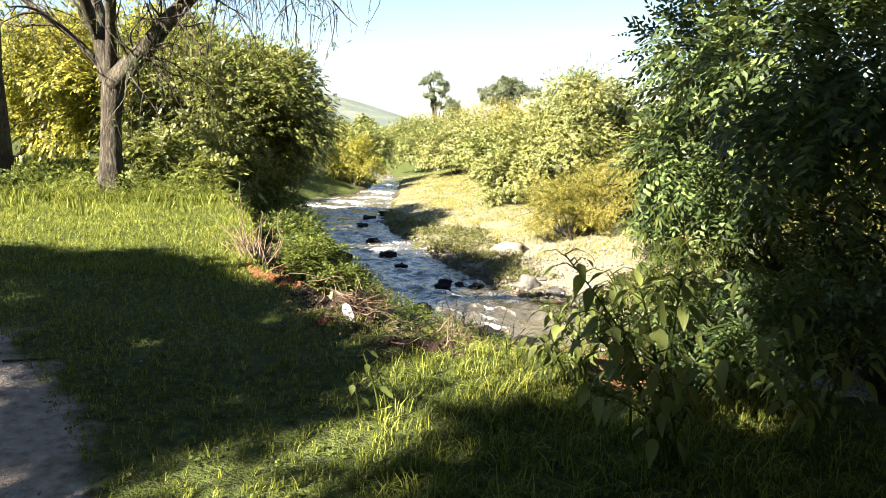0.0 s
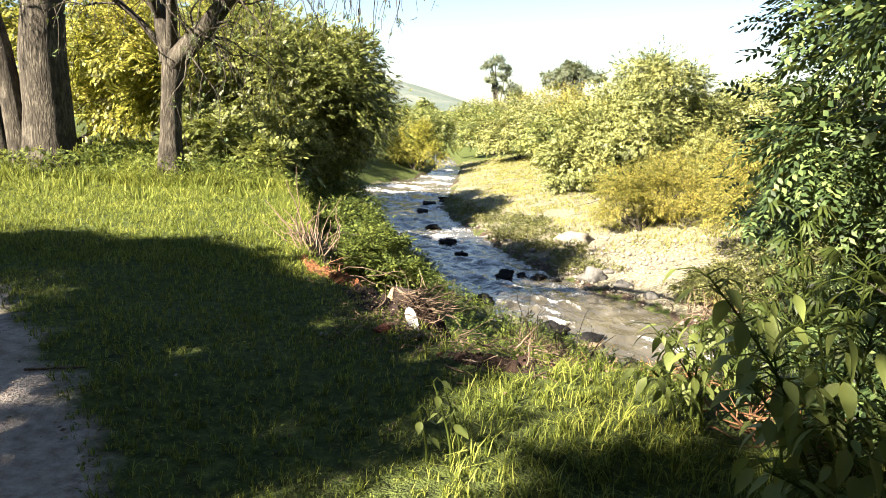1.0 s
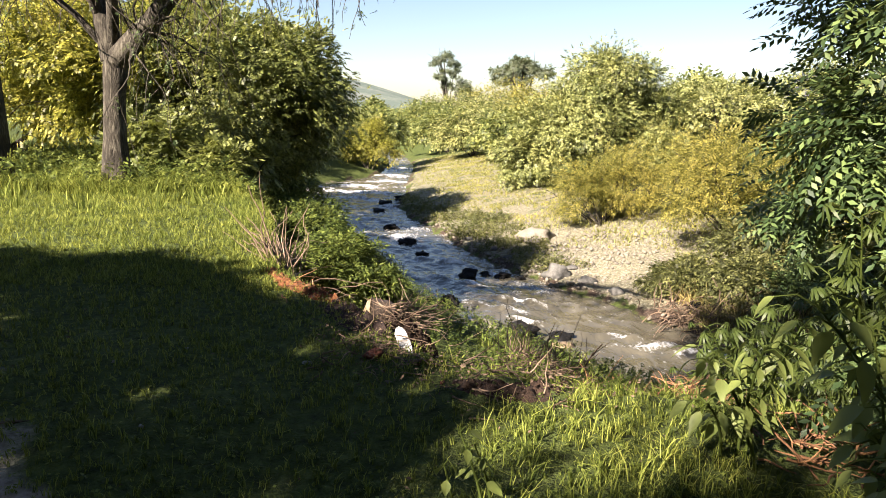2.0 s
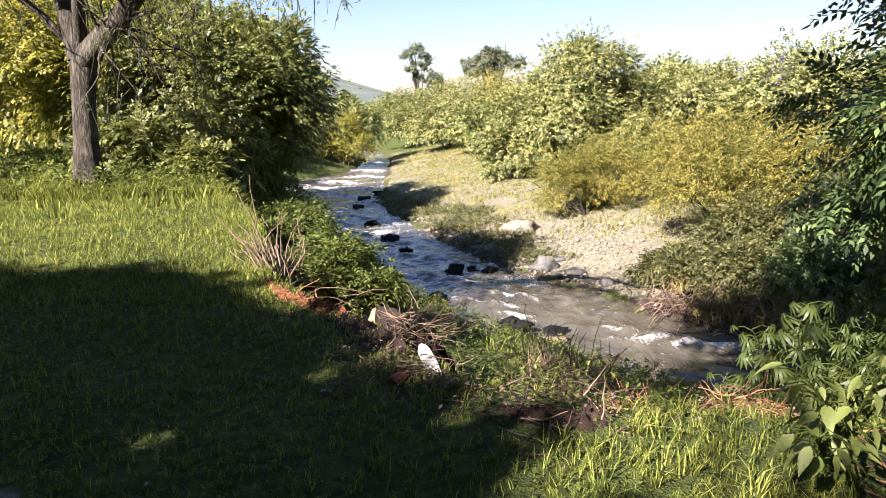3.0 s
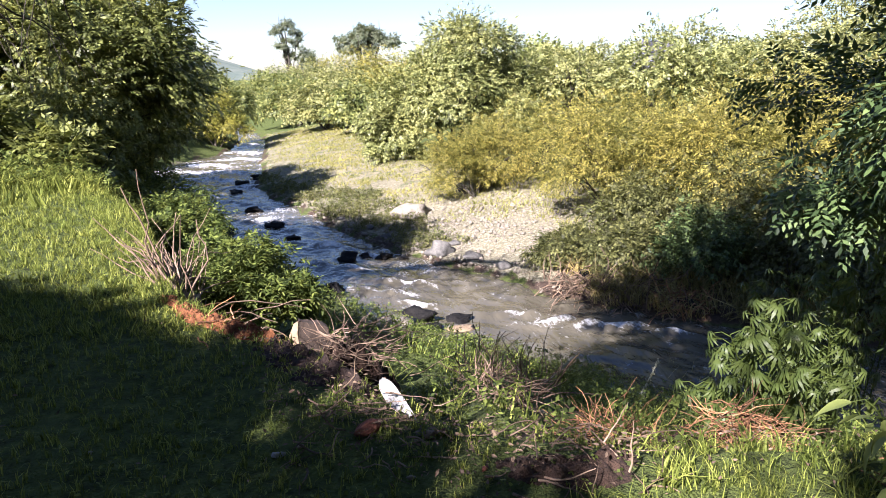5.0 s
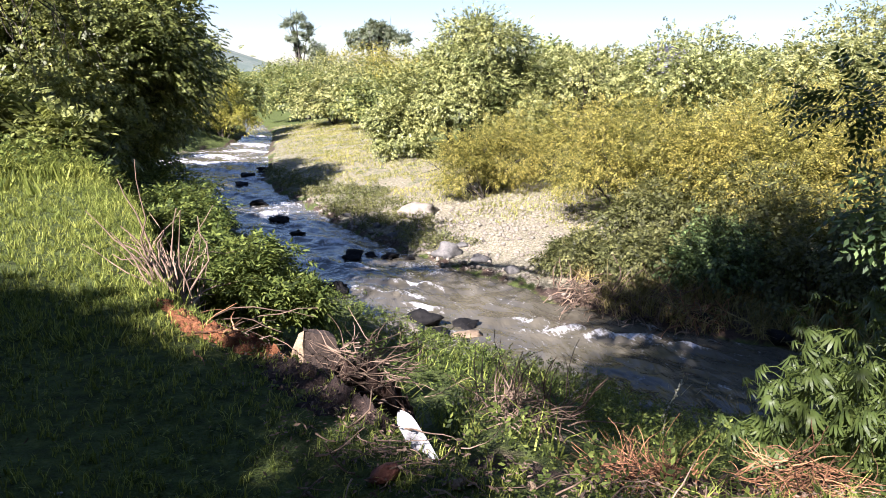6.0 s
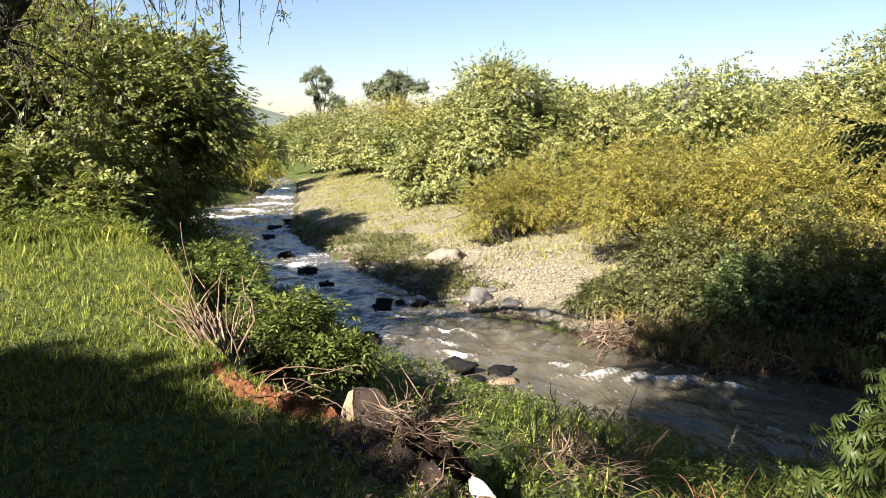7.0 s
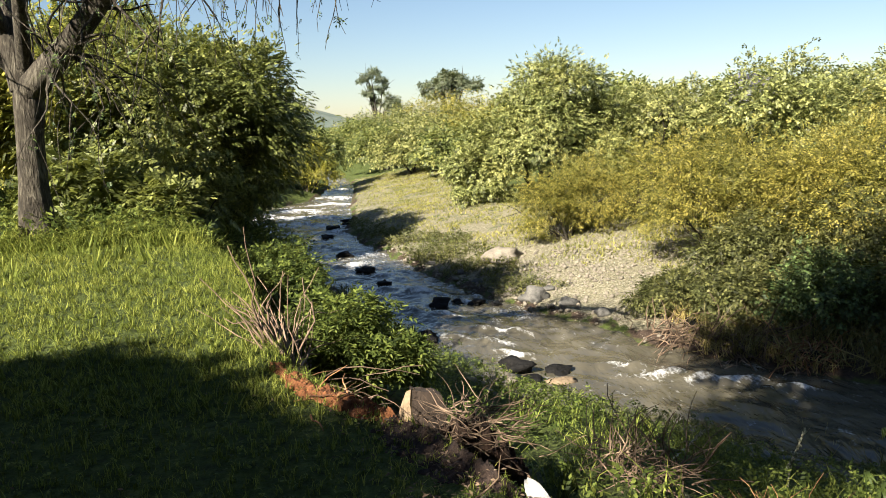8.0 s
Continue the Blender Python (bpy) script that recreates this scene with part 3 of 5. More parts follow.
# Sloping shrubs and trees of the far bank.
bush("round_tree", 21, (4.7, 37.0), [(-3.0, -1.0, 0.9, 1.6, 1.6, 1.4), (0, 0, 2.6, 3.0, 2.8, 2.6), (1.2, 0, 4.6, 2.4, 2.2, 1.9), (-2.2, -0.6, 1.7, 2.2, 2.0, 1.9), (2.8, -0.4, 2.4, 2.0, 2.0, 2.2)],
     19000, S_MASS, (0.42, 0.75), M_DOME, "round leafy tree above the gravel bar", "tree", thick=0.14, count=9, clumps=40, spread=0.16)
bush("golden_shrub", 22, (3.9, 26.3), [(0, 0, 1.1, 1.5, 1.3, 1.1), (1.0, 0.2, 1.2, 1.2, 1.2, 1.0), (-0.7, -0.1, 0.8, 1.0, 1.0, 0.8)],
     6500, S_FINE, (0.45, 0.85), M_ACACIA, "feathery golden-green thorn shrub on the gravel", "shrub", "far bank shrubs", 0.05, 9, clumps=30, spread=0.2)
for k, (bx, by, r, h) in enumerate([(7.2, 21.6, 1.9, 2.9), (9.8, 19.4, 2.1, 3.0), (8.6, 25.6, 2.3, 3.1), (12.6, 18.2, 2.2, 3.1), (12.2, 23.6, 2.6, 3.4), (15.6, 17.6, 2.4, 3.4), (16.2, 23.0, 2.7, 3.8), (6.6, 29.5, 2.0, 2.6), (18.6, 14.0, 2.4, 3.6)]):
    bush("thorn_shrub", 30 + k, (bx, by), [(0, 0, h * 0.55, r, r, h * 0.45), (0.5 * r, -0.3 * r, h * 0.4, r * 0.7, r * 0.7, h * 0.38), (-0.5 * r, 0.1 * r, h * 0.45, r * 0.7, r * 0.7, h * 0.4)],
         7000 if by < 22 else 3600, S_FINE, (0.5, 0.95), M_ACACIA, "feathery golden-green thorn shrub on the far bank", "shrub", "far bank shrubs", 0.05, 18, clumps=30, spread=0.2)
for k, (bx, by, r, h) in enumerate([(4.7, 18.6, 0.7, 0.7), (5.9, 17.7, 0.8, 1.0), (7.2, 16.8, 1.0, 1.4), (8.7, 15.5, 1.2, 1.9), (10.2, 14.4, 1.4, 2.3), (12.2, 13.0, 1.6, 2.6), (6.8, 19.2, 1.1, 1.4), (8.6, 17.8, 1.3, 2.0), (14.2, 11.4, 1.7, 2.8)]):
    bush("leafy_shrub", 50 + k, (bx, by), [(0, 0, h * 0.5, r, r, h * 0.5), (0.4 * r, 0.4 * r, h * 0.6, r * 0.8, r * 0.8, h * 0.45), (-0.5 * r, 0.2 * r, h * 0.35, r * 0.7, r * 0.7, h * 0.35)],
         2600, pinnate(2, 0.15, 0.095, 0.03, 0.01, thin=True), (0.6, 1.2), (M_OLIVE, M_NEAR)[k % 3 == 2], "low tangled olive shrub at the far water's edge", "shrub", "water edge shrubs", 0.03, 10, clumps=22, spread=0.24)
for k, (bx, by, r, h) in enumerate([(11, 38, 2.6, 4.2), (16, 36, 2.8, 4.6), (21, 33, 3.0, 5.2), (26, 28, 3.2, 6.2), (14, 45, 3.0, 5.2), (20, 43, 3.2, 5.8), (27, 38, 3.4, 6.8), (31, 31, 3.4, 7.6), (9, 46, 2.8, 4.6), (24, 22, 3.0, 5.6), (28, 17, 3.2, 6.6)]):
    bush("pale_tree", 70 + k, (bx, by), [(0, 0, h * 0.55, r, r, h * 0.42), (0.55 * r, -0.2 * r, h * 0.5, r * 0.75, r * 0.75, h * 0.35), (-0.5 * r, 0.2 * r, h * 0.6, r * 0.7, r * 0.7, h * 0.36), (0.1 * r, 0, h * 0.85, r * 0.5, r * 0.5, h * 0.2)],
         2900, S_MASS, (0.58, 1.0), (M_PALE, M_DOME)[k % 2], "pale green tree on the slope above the far bank", "tree", "slope trees", 0.12, 8, clumps=28, spread=0.17)
bush("jacaranda", 90, (16.6, 40.5), [(0, 0, 4.0, 1.0, 1.0, 0.9)], 900, S_WIDE, (0.5, 0.8), M_PURPLE, "small tree in violet blossom among green trees", "tree", thick=0.1, count=4)
for k, (bx, by, r, h) in enumerate([(1.5, 52, 2.4, 3.4), (-1.5, 60, 2.6, 3.6), (4.5, 58, 3.0, 4.2), (-4.2, 70, 2.8, 4.0), (1.0, 76, 3.4, 5.0), (8, 66, 3.6, 5.4), (-7.5, 88, 3.4, 5.2), (-3, 98, 4.0, 6.2), (6, 92, 4.4, 6.6), (14, 80, 4.4, 6.4), (-13, 112, 3.2, 4.0), (-20, 100, 3.0, 3.4), (-17, 78, 2.6, 3.0), (-23, 85, 3, 3.4), (3, 118, 5, 8), (16, 110, 5, 8), (-8, 130, 4, 5), (-26, 125, 3, 3.5)]):
    bush("valley_tree", 100 + k, (bx, by), [(0, 0, h * 0.5, r, r, h * 0.48), (0.6 * r, -0.3 * r, h * 0.4, r * 0.75, r * 0.75, h * 0.38), (-0.6 * r, 0.1 * r, h * 0.45, r * 0.75, r * 0.7, h * 0.4)],
         3400, S_FAR, (0.3, 0.62), (M_FAR, M_PALE, M_ACACIA)[k % 3], "green tree in the valley upstream", "tree", "valley trees", 0.12, 5, clumps=22, spread=0.18)
# Two tall trees that stand out against the sky.
bush("gum_tree", 140, (-12.9, 214), [(-1.0, 0, 17.5, 2.6, 2.4, 1.9), (-3.6, 0, 15.6, 2.0, 1.8, 1.3), (1.4, 0, 14.2, 2.6, 2.4, 2.0), (-1.8, 0, 12.6, 2.2, 2.0, 1.5), (3.8, 0, 10.4, 3.0, 2.8, 2.4), (0.4, 0, 9.0, 2.0, 2.0, 1.6), (5.4, 0, 6.6, 3.2, 3.0, 2.6)],
     3000, S_FAR, (0.7, 1.3), M_BLUE, "tall thin gum tree in the distance", "tree", thick=0.45, count=8, clumps=9, spread=0.2)
bush("gum_tree", 141, (6.6, 165), [(0, 0, 12.0, 3.6, 3.0, 1.6), (-3.8, 0, 10.2, 3.0, 2.6, 1.7), (4.6, 0, 11.6, 3.4, 2.6, 1.7), (0.8, 0, 8.6, 2.2, 2.2, 1.5), (-2.4, 0, 13.0, 2.0, 2.0, 1.2)],
     3000, S_FAR, (0.7, 1.3), M_BLUE, "broad dark tree against the sky in the distance", "tree", thick=0.5, count=8, clumps=10, spread=0.2)


def far_woods():
    """The woods that close the valley: many low crowns, joined."""
    rng = np.random.default_rng(150)
    out = []
    for k in range(60):
        x, y = rng.uniform(-130, 150), rng.uniform(135, 260)
        if abs(x + 12) < 6 and y < 150:
            continue
        r = rng.uniform(4, 7) if x > 25 else rng.uniform(1.8, 3.0)
        z = float(ground_z(x, y))
        out.append(foliage(rng, [(x, y, z + r * 0.7, r, r, r * 0.9)], 420, S_FAR, (1.5, 2.8), clumps=20, spread=0.22))
    return joined(out)


tagged(new("far_woods", mesh_of("far_woods", *far_woods(), M_FAR)), "distant green woods closing the valley", "woods", kind="stuff")


# ---- the trees by the lawn ----
def lawn_tree():
    rng = np.random.default_rng(201)
    bx, by = -6.3, 13.0
    z = float(ground_z(bx, by))
    ob = thing("shade_tree", (bx, by, z), "old forked tree with grey bark and hanging twigs on the lawn", "tree")
    fork = np.array([0.08, 0.0, 2.15 - z])
    trunk = np.array([(0, 0, -0.2), (-0.02, 0, 0.15), (0.0, 0, 0.8), (0.03, 0, 1.4), fork - (0, 0, 0.25), fork])
    part("trunk", mesh_of("trunk", *tube(trunk, [0.36, 0.24, 0.185, 0.17, 0.19, 0.17], 18), M_BARK, True), ob)
    limbs = [([(0.0, 0, -0.15), (0.3, -0.05, 0.15), (0.75, -0.2, 0.5), (1.25, -0.4, 0.95), (1.8, -0.6, 1.35), (2.5, -1.0, 1.6), (3.4, -1.5, 1.6), (4.4, -1.9, 1.2)], 0.2),
             ([(-0.05, 0, -0.1), (-0.15, 0, 0.5), (-0.22, 0.05, 1.1), (-0.5, 0.1, 1.9), (-0.6, 0, 2.9), (-0.3, -0.2, 3.8), (-0.2, -0.3, 4.5)], 0.17),
             ([(-0.1, 0, 0.05), (-0.5, -0.2, 0.6), (-1.2, -0.5, 1.2), (-2.2, -0.9, 1.7), (-3.1, -1.2, 2.1), (-4, -1.5, 2.3), (-4.8, -1.7, 2.3)], 0.06),
             ([(0.0, 0, 0.1), (0.3, -0.5, 0.9), (0.7, -1.2, 1.6), (1.2, -2.1, 2.2), (1.7, -3.0, 2.6), (2.2, -3.8, 2.7), (2.7, -4.5, 2.6)], 0.1),
             ([(-0.2, 0, 0.6), (-0.1, -0.7, 1.4), (-0.4, -1.6, 2.2), (-0.8, -2.6, 2.8), (-1.1, -3.6, 3.1), (-1.5, -4.6, 3.1), (-2, -5.4, 2.9)], 0.1)]
    leaves = []
    for pts, r in limbs:
        pts = np.array(pts) + fork
        limb = part("limb", mesh_of("limb", *tube(pts, r * np.linspace(1, 0.22, len(pts)), 9), M_BARK, True), ob)
        for _ in range(64 if r > 0.18 else 26):
            j = rng.integers(2, len(pts))
            u = rng.random()
            o = pts[j - 1] + (pts[j] - pts[j - 1]) * u
            way = (pts[j] - pts[j - 1]) + rng.normal(0, 0.5, 3)
            tw = bent(rng, o, way, rng.uniform(0.7, 1.6), 7, 0.22, 0.02)
            twigs = [tube(tw, 0.028 * np.linspace(1, 0.2, 8), 4)]
            for _ in range(3):
                h = bent(rng, tw[rng.integers(3, 8)], (rng.normal(0, 0.4), rng.normal(0, 0.4), -0.4), rng.uniform(0.4, 1.35 if r > 0.18 else 0.95), 7, 0.13, 0.22)
                twigs.append(tube(h, 0.009 * np.linspace(1, 0.3, 8), 3))
                n = rng.integers(1, 5)
                k = rng.integers(1, 8, n)
                p = h[k] + rng.normal(0, 0.035, (n, 3))
                d = rng.normal(0, 0.5, (n, 3)) + (0, 0, -0.7)
                x, y, zz = frames_for(rng, d, rng.normal(0, 1, (n, 3)))
                leaves.append(scattered(pinnate(3, 0.09, 0.04, 0.008, 0.004), p, x, y, zz, rng.uniform(0.6, 1.2, n)))
            part("twig", mesh_of("twig", *joined(twigs), M_BARK, True), limb)
    part("foliage", mesh_of("foliage", *joined(leaves), M_NEAR), ob, "sparse hanging leaves")
    return ob


lawn_tree()


def twin_tree():
    rng = np.random.default_rng(210)
    bx, by = -9.0, 13.4
    z = float(ground_z(bx, by))
    ob = thing("twin_tree", (bx, by, z), "thick twin-stemmed old tree with pale furrowed bark", "tree")
    for pts, r in (([(0.02, 0, -0.2), (0.02, 0, 0.3), (0.05, 0, 1.2), (0.05, -0.05, 2.2), (0.2, -0.1, 3.4), (0.4, -0.2, 5.0)], 0.42),
                   ([(-0.45, -0.15, -0.2), (-0.42, -0.15, 0.3), (-0.5, -0.2, 1.2), (-0.62, -0.25, 2.2), (-0.9, -0.3, 3.4), (-1.3, -0.4, 5.0)], 0.2),
                   ([(-1.3, 0.3, -0.2), (-1.3, 0.3, 0.3), (-1.4, 0.3, 1.2), (-1.6, 0.3, 2.2), (-2.0, 0.3, 3.4), (-2.4, 0.3, 5.0)], 0.34)):
        part("trunk", mesh_of("trunk", *tube(pts, r * np.array([1.5, 1.15, 1, 0.95, 0.8, 0.6]), 14), M_BARK, True), ob)
    lobes = [(-8.0, 2.0, 6.5, 1.4, 1.4, 0.8), (-6.8, 3.4, 6.9, 1.4, 1.3, 0.8)]
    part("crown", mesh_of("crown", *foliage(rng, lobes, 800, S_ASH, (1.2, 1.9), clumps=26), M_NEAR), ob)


twin_tree()
# Trees of the lawn to the west, which shade it.
for k, (bx, by, r, h) in enumerate([(-8.3, -1.6, 1.6, 5.9), (-10.5, -1.2, 1.9, 6.0), (-8.2, -4.7, 1.8, 5.6), (-11.2, -4.9, 2.2, 6.0), (-13.5, -1.6, 2.1, 6.0), (-6.9, -4.1, 1.3, 5.6)]):
    bush("shade_tree", 220 + k, (bx, by), [(0, 0, h * 0.78, r, r, h * 0.2), (0.4 * r, -0.4 * r, h * 0.66, r * 0.75, r * 0.7, h * 0.16), (-0.4 * r, 0.3 * r, h * 0.68, r * 0.8, r * 0.7, h * 0.16)],
         1150 if k in (0, 1, 4) else 1000, S_SHADE, (0.5, 0.95), M_ASH, "broad leafy shade tree beside the lawn", "tree", "lawn shade trees", 0.14, 8, clumps=24, spread=0.2)

# Unseen trees, added: each lobe blocks the sun from a chosen patch below.
for k, (base, lobes) in enumerate([((-5.5, -6.0), [(4.6, 2.0, 7.5, 1.1, 0.8, 0.6), (5.2, 1.4, 7.8, 1.3, 1.1, 0.7), (1.6, 0.1, 7.5, 1.1, 0.8, 0.6), (0.75, -0.8, 7.5, 1.3, 0.9, 0.7), (2.3, 0.0, 7.6, 1.3, 1.0, 0.6), (-0.6, -0.3, 7.5, 0.55, 0.45, 0.4)]),
                                   ((-2.2, -6.4), [(-0.7, 2.4, 7.0, 0.7, 0.6, 0.35), (0.5, 2.4, 7.0, 0.8, 0.6, 0.35), (-0.4, 1.6, 7.0, 0.9, 0.8, 0.4), (0.8, 1.6, 7.0, 1.0, 0.8, 0.4), (1.9, 2.2, 7.1, 0.9, 0.7, 0.4), (2.3, 1.4, 7.2, 1.1, 0.9, 0.5), (0.4, 0.4, 7.0, 1.2, 0.9, 0.5)]),
                                   ((-6.9, -2.4), [(0.4, 1.8, 5.0, 0.45, 0.45, 0.3), (0.8, 1.0, 5.0, 0.5, 0.45, 0.3), (1.1, 0.2, 5.0, 0.5, 0.45, 0.3), (-0.2, 1.2, 5.1, 0.5, 0.5, 0.3), (-0.6, 2.8, 5.0, 0.5, 0.45, 0.3), (-1.3, 3.0, 5.0, 0.5, 0.45, 0.3), (-2.1, 3.0, 5.0, 0.55, 0.45, 0.3), (-2.9, 3.0, 5.0, 0.55, 0.45, 0.3), (-0.2, 2.1, 5.0, 0.45, 0.4, 0.3)]),
                                   ((-5.5, -3.5), [(-1.2, 1.3, 8.2, 0.7, 0.6, 0.4), (-1.6, 2.7, 8.2, 0.7, 0.6, 0.4), (-0.2, 1.9, 8.1, 0.7, 0.6, 0.4), (0.3, 3.0, 8.0, 0.8, 0.7, 0.4), (1.5, 3.5, 7.6, 1.4, 1.2, 0.7), (2.1, 6.4, 7.6, 1.8, 1.6, 0.7), (5.1, 7.6, 7.8, 2.0, 1.4, 0.7), (8.3, 6.6, 8.0, 1.8, 1.6, 0.7), (6.6, 5.9, 8.0, 1.6, 1.2, 0.7)]),
                                   ((-8.0, -7.0), [(1.4, 2.6, 7.0, 1.0, 0.7, 0.35), (2.4, 2.4, 7.0, 0.9, 0.7, 0.35), (1.7, 3.5, 7.0, 0.9, 0.6, 0.35), (2.7, 3.3, 7.1, 0.8, 0.6, 0.35)]),
                                   ((1.6, -1.2), [(-4.0, 3.0, 6.6, 0.9, 0.9, 0.5), (-2.6, 3.6, 6.8, 1.1, 0.9, 0.5), (-1.4, 4.0, 6.8, 1.0, 0.9, 0.5), (-2.6, 4.8, 6.8, 0.9, 0.9, 0.5), (-1.2, 5.2, 7.0, 1.0, 0.9, 0.5), (0.2, 4.6, 6.8, 1.0, 0.9, 0.5)])]):
    bush("shade_tree", 240 + k, base, lobes, (4500, 7000, 2300, 2700, 34, 4500)[k], (S_SHADE, S_SHADE, S_ASH, S_SHADE, S_SHADE, S_SHADE)[k], (0.85, 1.4), M_ASH, "tall unseen tree added to shade lawn, bush and bank", "tree", "lawn shade trees", 0.1, 5, clumps=22, spread=0.22)


# Dense unseen trees that close the place behind the lawn, added to block skylight.
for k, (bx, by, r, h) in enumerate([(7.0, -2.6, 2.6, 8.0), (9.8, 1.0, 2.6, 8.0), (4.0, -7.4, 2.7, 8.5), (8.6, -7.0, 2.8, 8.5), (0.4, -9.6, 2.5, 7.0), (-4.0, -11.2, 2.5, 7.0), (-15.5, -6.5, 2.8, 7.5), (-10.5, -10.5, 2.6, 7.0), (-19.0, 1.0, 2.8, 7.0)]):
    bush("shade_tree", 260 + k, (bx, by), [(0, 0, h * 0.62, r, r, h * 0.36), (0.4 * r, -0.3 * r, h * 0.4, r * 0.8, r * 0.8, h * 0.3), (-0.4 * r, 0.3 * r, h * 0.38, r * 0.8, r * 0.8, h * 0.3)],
         2400, S_SHADE, (1.5, 2.4), M_NEAR, "dense dark green unseen tree added to block sky light", "tree", "lawn shade trees", 0.16, 7, clumps=34, spread=0.2)


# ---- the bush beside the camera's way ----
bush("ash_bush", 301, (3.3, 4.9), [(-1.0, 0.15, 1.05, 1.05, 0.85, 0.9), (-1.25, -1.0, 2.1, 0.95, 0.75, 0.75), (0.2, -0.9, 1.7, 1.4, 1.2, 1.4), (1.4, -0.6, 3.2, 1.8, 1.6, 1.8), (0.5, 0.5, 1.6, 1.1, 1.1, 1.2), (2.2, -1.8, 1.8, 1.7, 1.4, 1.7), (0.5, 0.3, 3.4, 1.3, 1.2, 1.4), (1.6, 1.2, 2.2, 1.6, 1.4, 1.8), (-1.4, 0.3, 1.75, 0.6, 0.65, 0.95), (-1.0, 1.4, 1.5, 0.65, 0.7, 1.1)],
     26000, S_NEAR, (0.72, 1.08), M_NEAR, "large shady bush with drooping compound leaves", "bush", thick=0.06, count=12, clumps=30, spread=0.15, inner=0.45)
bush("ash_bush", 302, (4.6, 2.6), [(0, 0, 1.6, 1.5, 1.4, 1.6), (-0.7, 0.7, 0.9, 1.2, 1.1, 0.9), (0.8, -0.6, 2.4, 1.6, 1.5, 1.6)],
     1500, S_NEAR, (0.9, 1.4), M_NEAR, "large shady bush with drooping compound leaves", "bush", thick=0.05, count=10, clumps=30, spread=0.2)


def broad_leaf(length, width, curl):
    """An ovate leaf folded along its rib, its tip bent down."""
    v, f = [], []
    for i, (u, w) in enumerate(((0, 0.04), (0.12, 0.6), (0.32, 1.0), (0.55, 0.85), (0.8, 0.42), (1.0, 0.02))):
        z = -curl * u * u
        v.extend([(u * length, -w * width, z + 0.12 * w * width), (u * length, 0, z - 0.1 * width), (u * length, w * width, z + 0.12 * w * width)])
        if i:
            a = 3 * (i - 1)
            f.extend([(a, a + 3, a + 4, a + 1), (a + 1, a + 4, a + 5, a + 2)])
    return mesh_of("leaf", v, f, M_BROAD, True)


def palmate_leaf(reach, lobes=7):
    """A hand-shaped leaf of long pointed lobes round its stalk."""
    v, f = [(0, 0, 0)], []
    for k in range(lobes):
        a = radians(-125 + 250 * k / (lobes - 1))
        r = reach * (0.62 + 0.38 * math.cos(a * 0.55))
        d, q = np.array([math.cos(a), math.sin(a), 0]), np.array([-math.sin(a), math.cos(a), 0])
        i = len(v)
        for u, w, z in ((0.3, 0.085, 0.02), (0.62, 0.115, -0.03 * reach / 0.13)):
            v.extend([tuple(d * r * u - q * r * w + (0, 0, z)), tuple(d * r * u + q * r * w + (0, 0, z))])
        v.append(tuple(d * r + (0, 0, -0.1 * reach / 0.13 * 0.8)))
        f.extend([(0, i, i + 1), (i, i + 2, i + 1), (i + 1, i + 2, i + 3), (i + 2, i + 4, i + 3)])
    me = mesh_of("leaf", v, f, M_PALM, True)
    return me


BROAD = [broad_leaf(0.085, 0.018, 0.03), broad_leaf(0.065, 0.014, 0.02), broad_leaf(0.1, 0.023, 0.045)]
PALM = [palmate_leaf(0.072), palmate_leaf(0.056, 7), palmate_leaf(0.085, 9)]


def leafy_plant(name, seed, base, shoots, leaves, kinds, spread, label, group=""):
    """Shoots from one root, each set with large leaves that are pieces of their own."""
    rng = np.random.default_rng(seed)
    z = float(ground_z(*base))
    ob = thing(name, (*base, z), label, "plant", group)
    for tip in shoots:
        foot = rng.normal(0, 0.05, 3) * (1, 1, 0)
        tip = np.array(tip) - (base[0], base[1], z)
        u = np.linspace(0, 1, 7)[:, None]
        pts = foot + (tip - foot) * (u ** 1.3 * (1, 1, 0) + u ** 0.8 * (0, 0, 1))
        part("stem", mesh_of("stem", *tube(pts, np.linspace(0.007, 0.003, 7), 5), M_HERB, True), ob)
        for k in range(leaves):
            t = 1 - 0.72 * (k / leaves) ** 1.2
            o = foot + (tip - foot) * np.array([t ** 1.3, t ** 1.3, t ** 0.8])
            a = k * 2.4 + rng.uniform(-0.4, 0.4)
            reach = spread * rng.uniform(0.5, 1.1)
            d = Vector((math.cos(a), math.sin(a), rng.uniform(-0.1, 0.35))) * reach
            end = Vector(o) + d
            st = tube(np.array([o, np.array(o) + np.array(d) * 0.5 + (0, 0, 0.02), np.array(end)]), [0.004, 0.003, 0.002], 4)
            lf = part("leaf", kinds[int(rng.integers(0, len(kinds)))], ob)
            turn = Vector((d.x, d.y, -0.25 * d.length)).to_track_quat("X", "Z").to_matrix().to_4x4()
            s = rng.uniform(0.7, 1.25)
            lf.matrix_local = Matrix.Translation(end) @ turn @ pose(0, 0, 0, rng.uniform(-30, 30), rng.uniform(-10, 40), 0) @ Matrix.Diagonal((s, s, s, 1))
            part("stalk", mesh_of("stalk", *st, M_HERB, True), ob)
    return ob


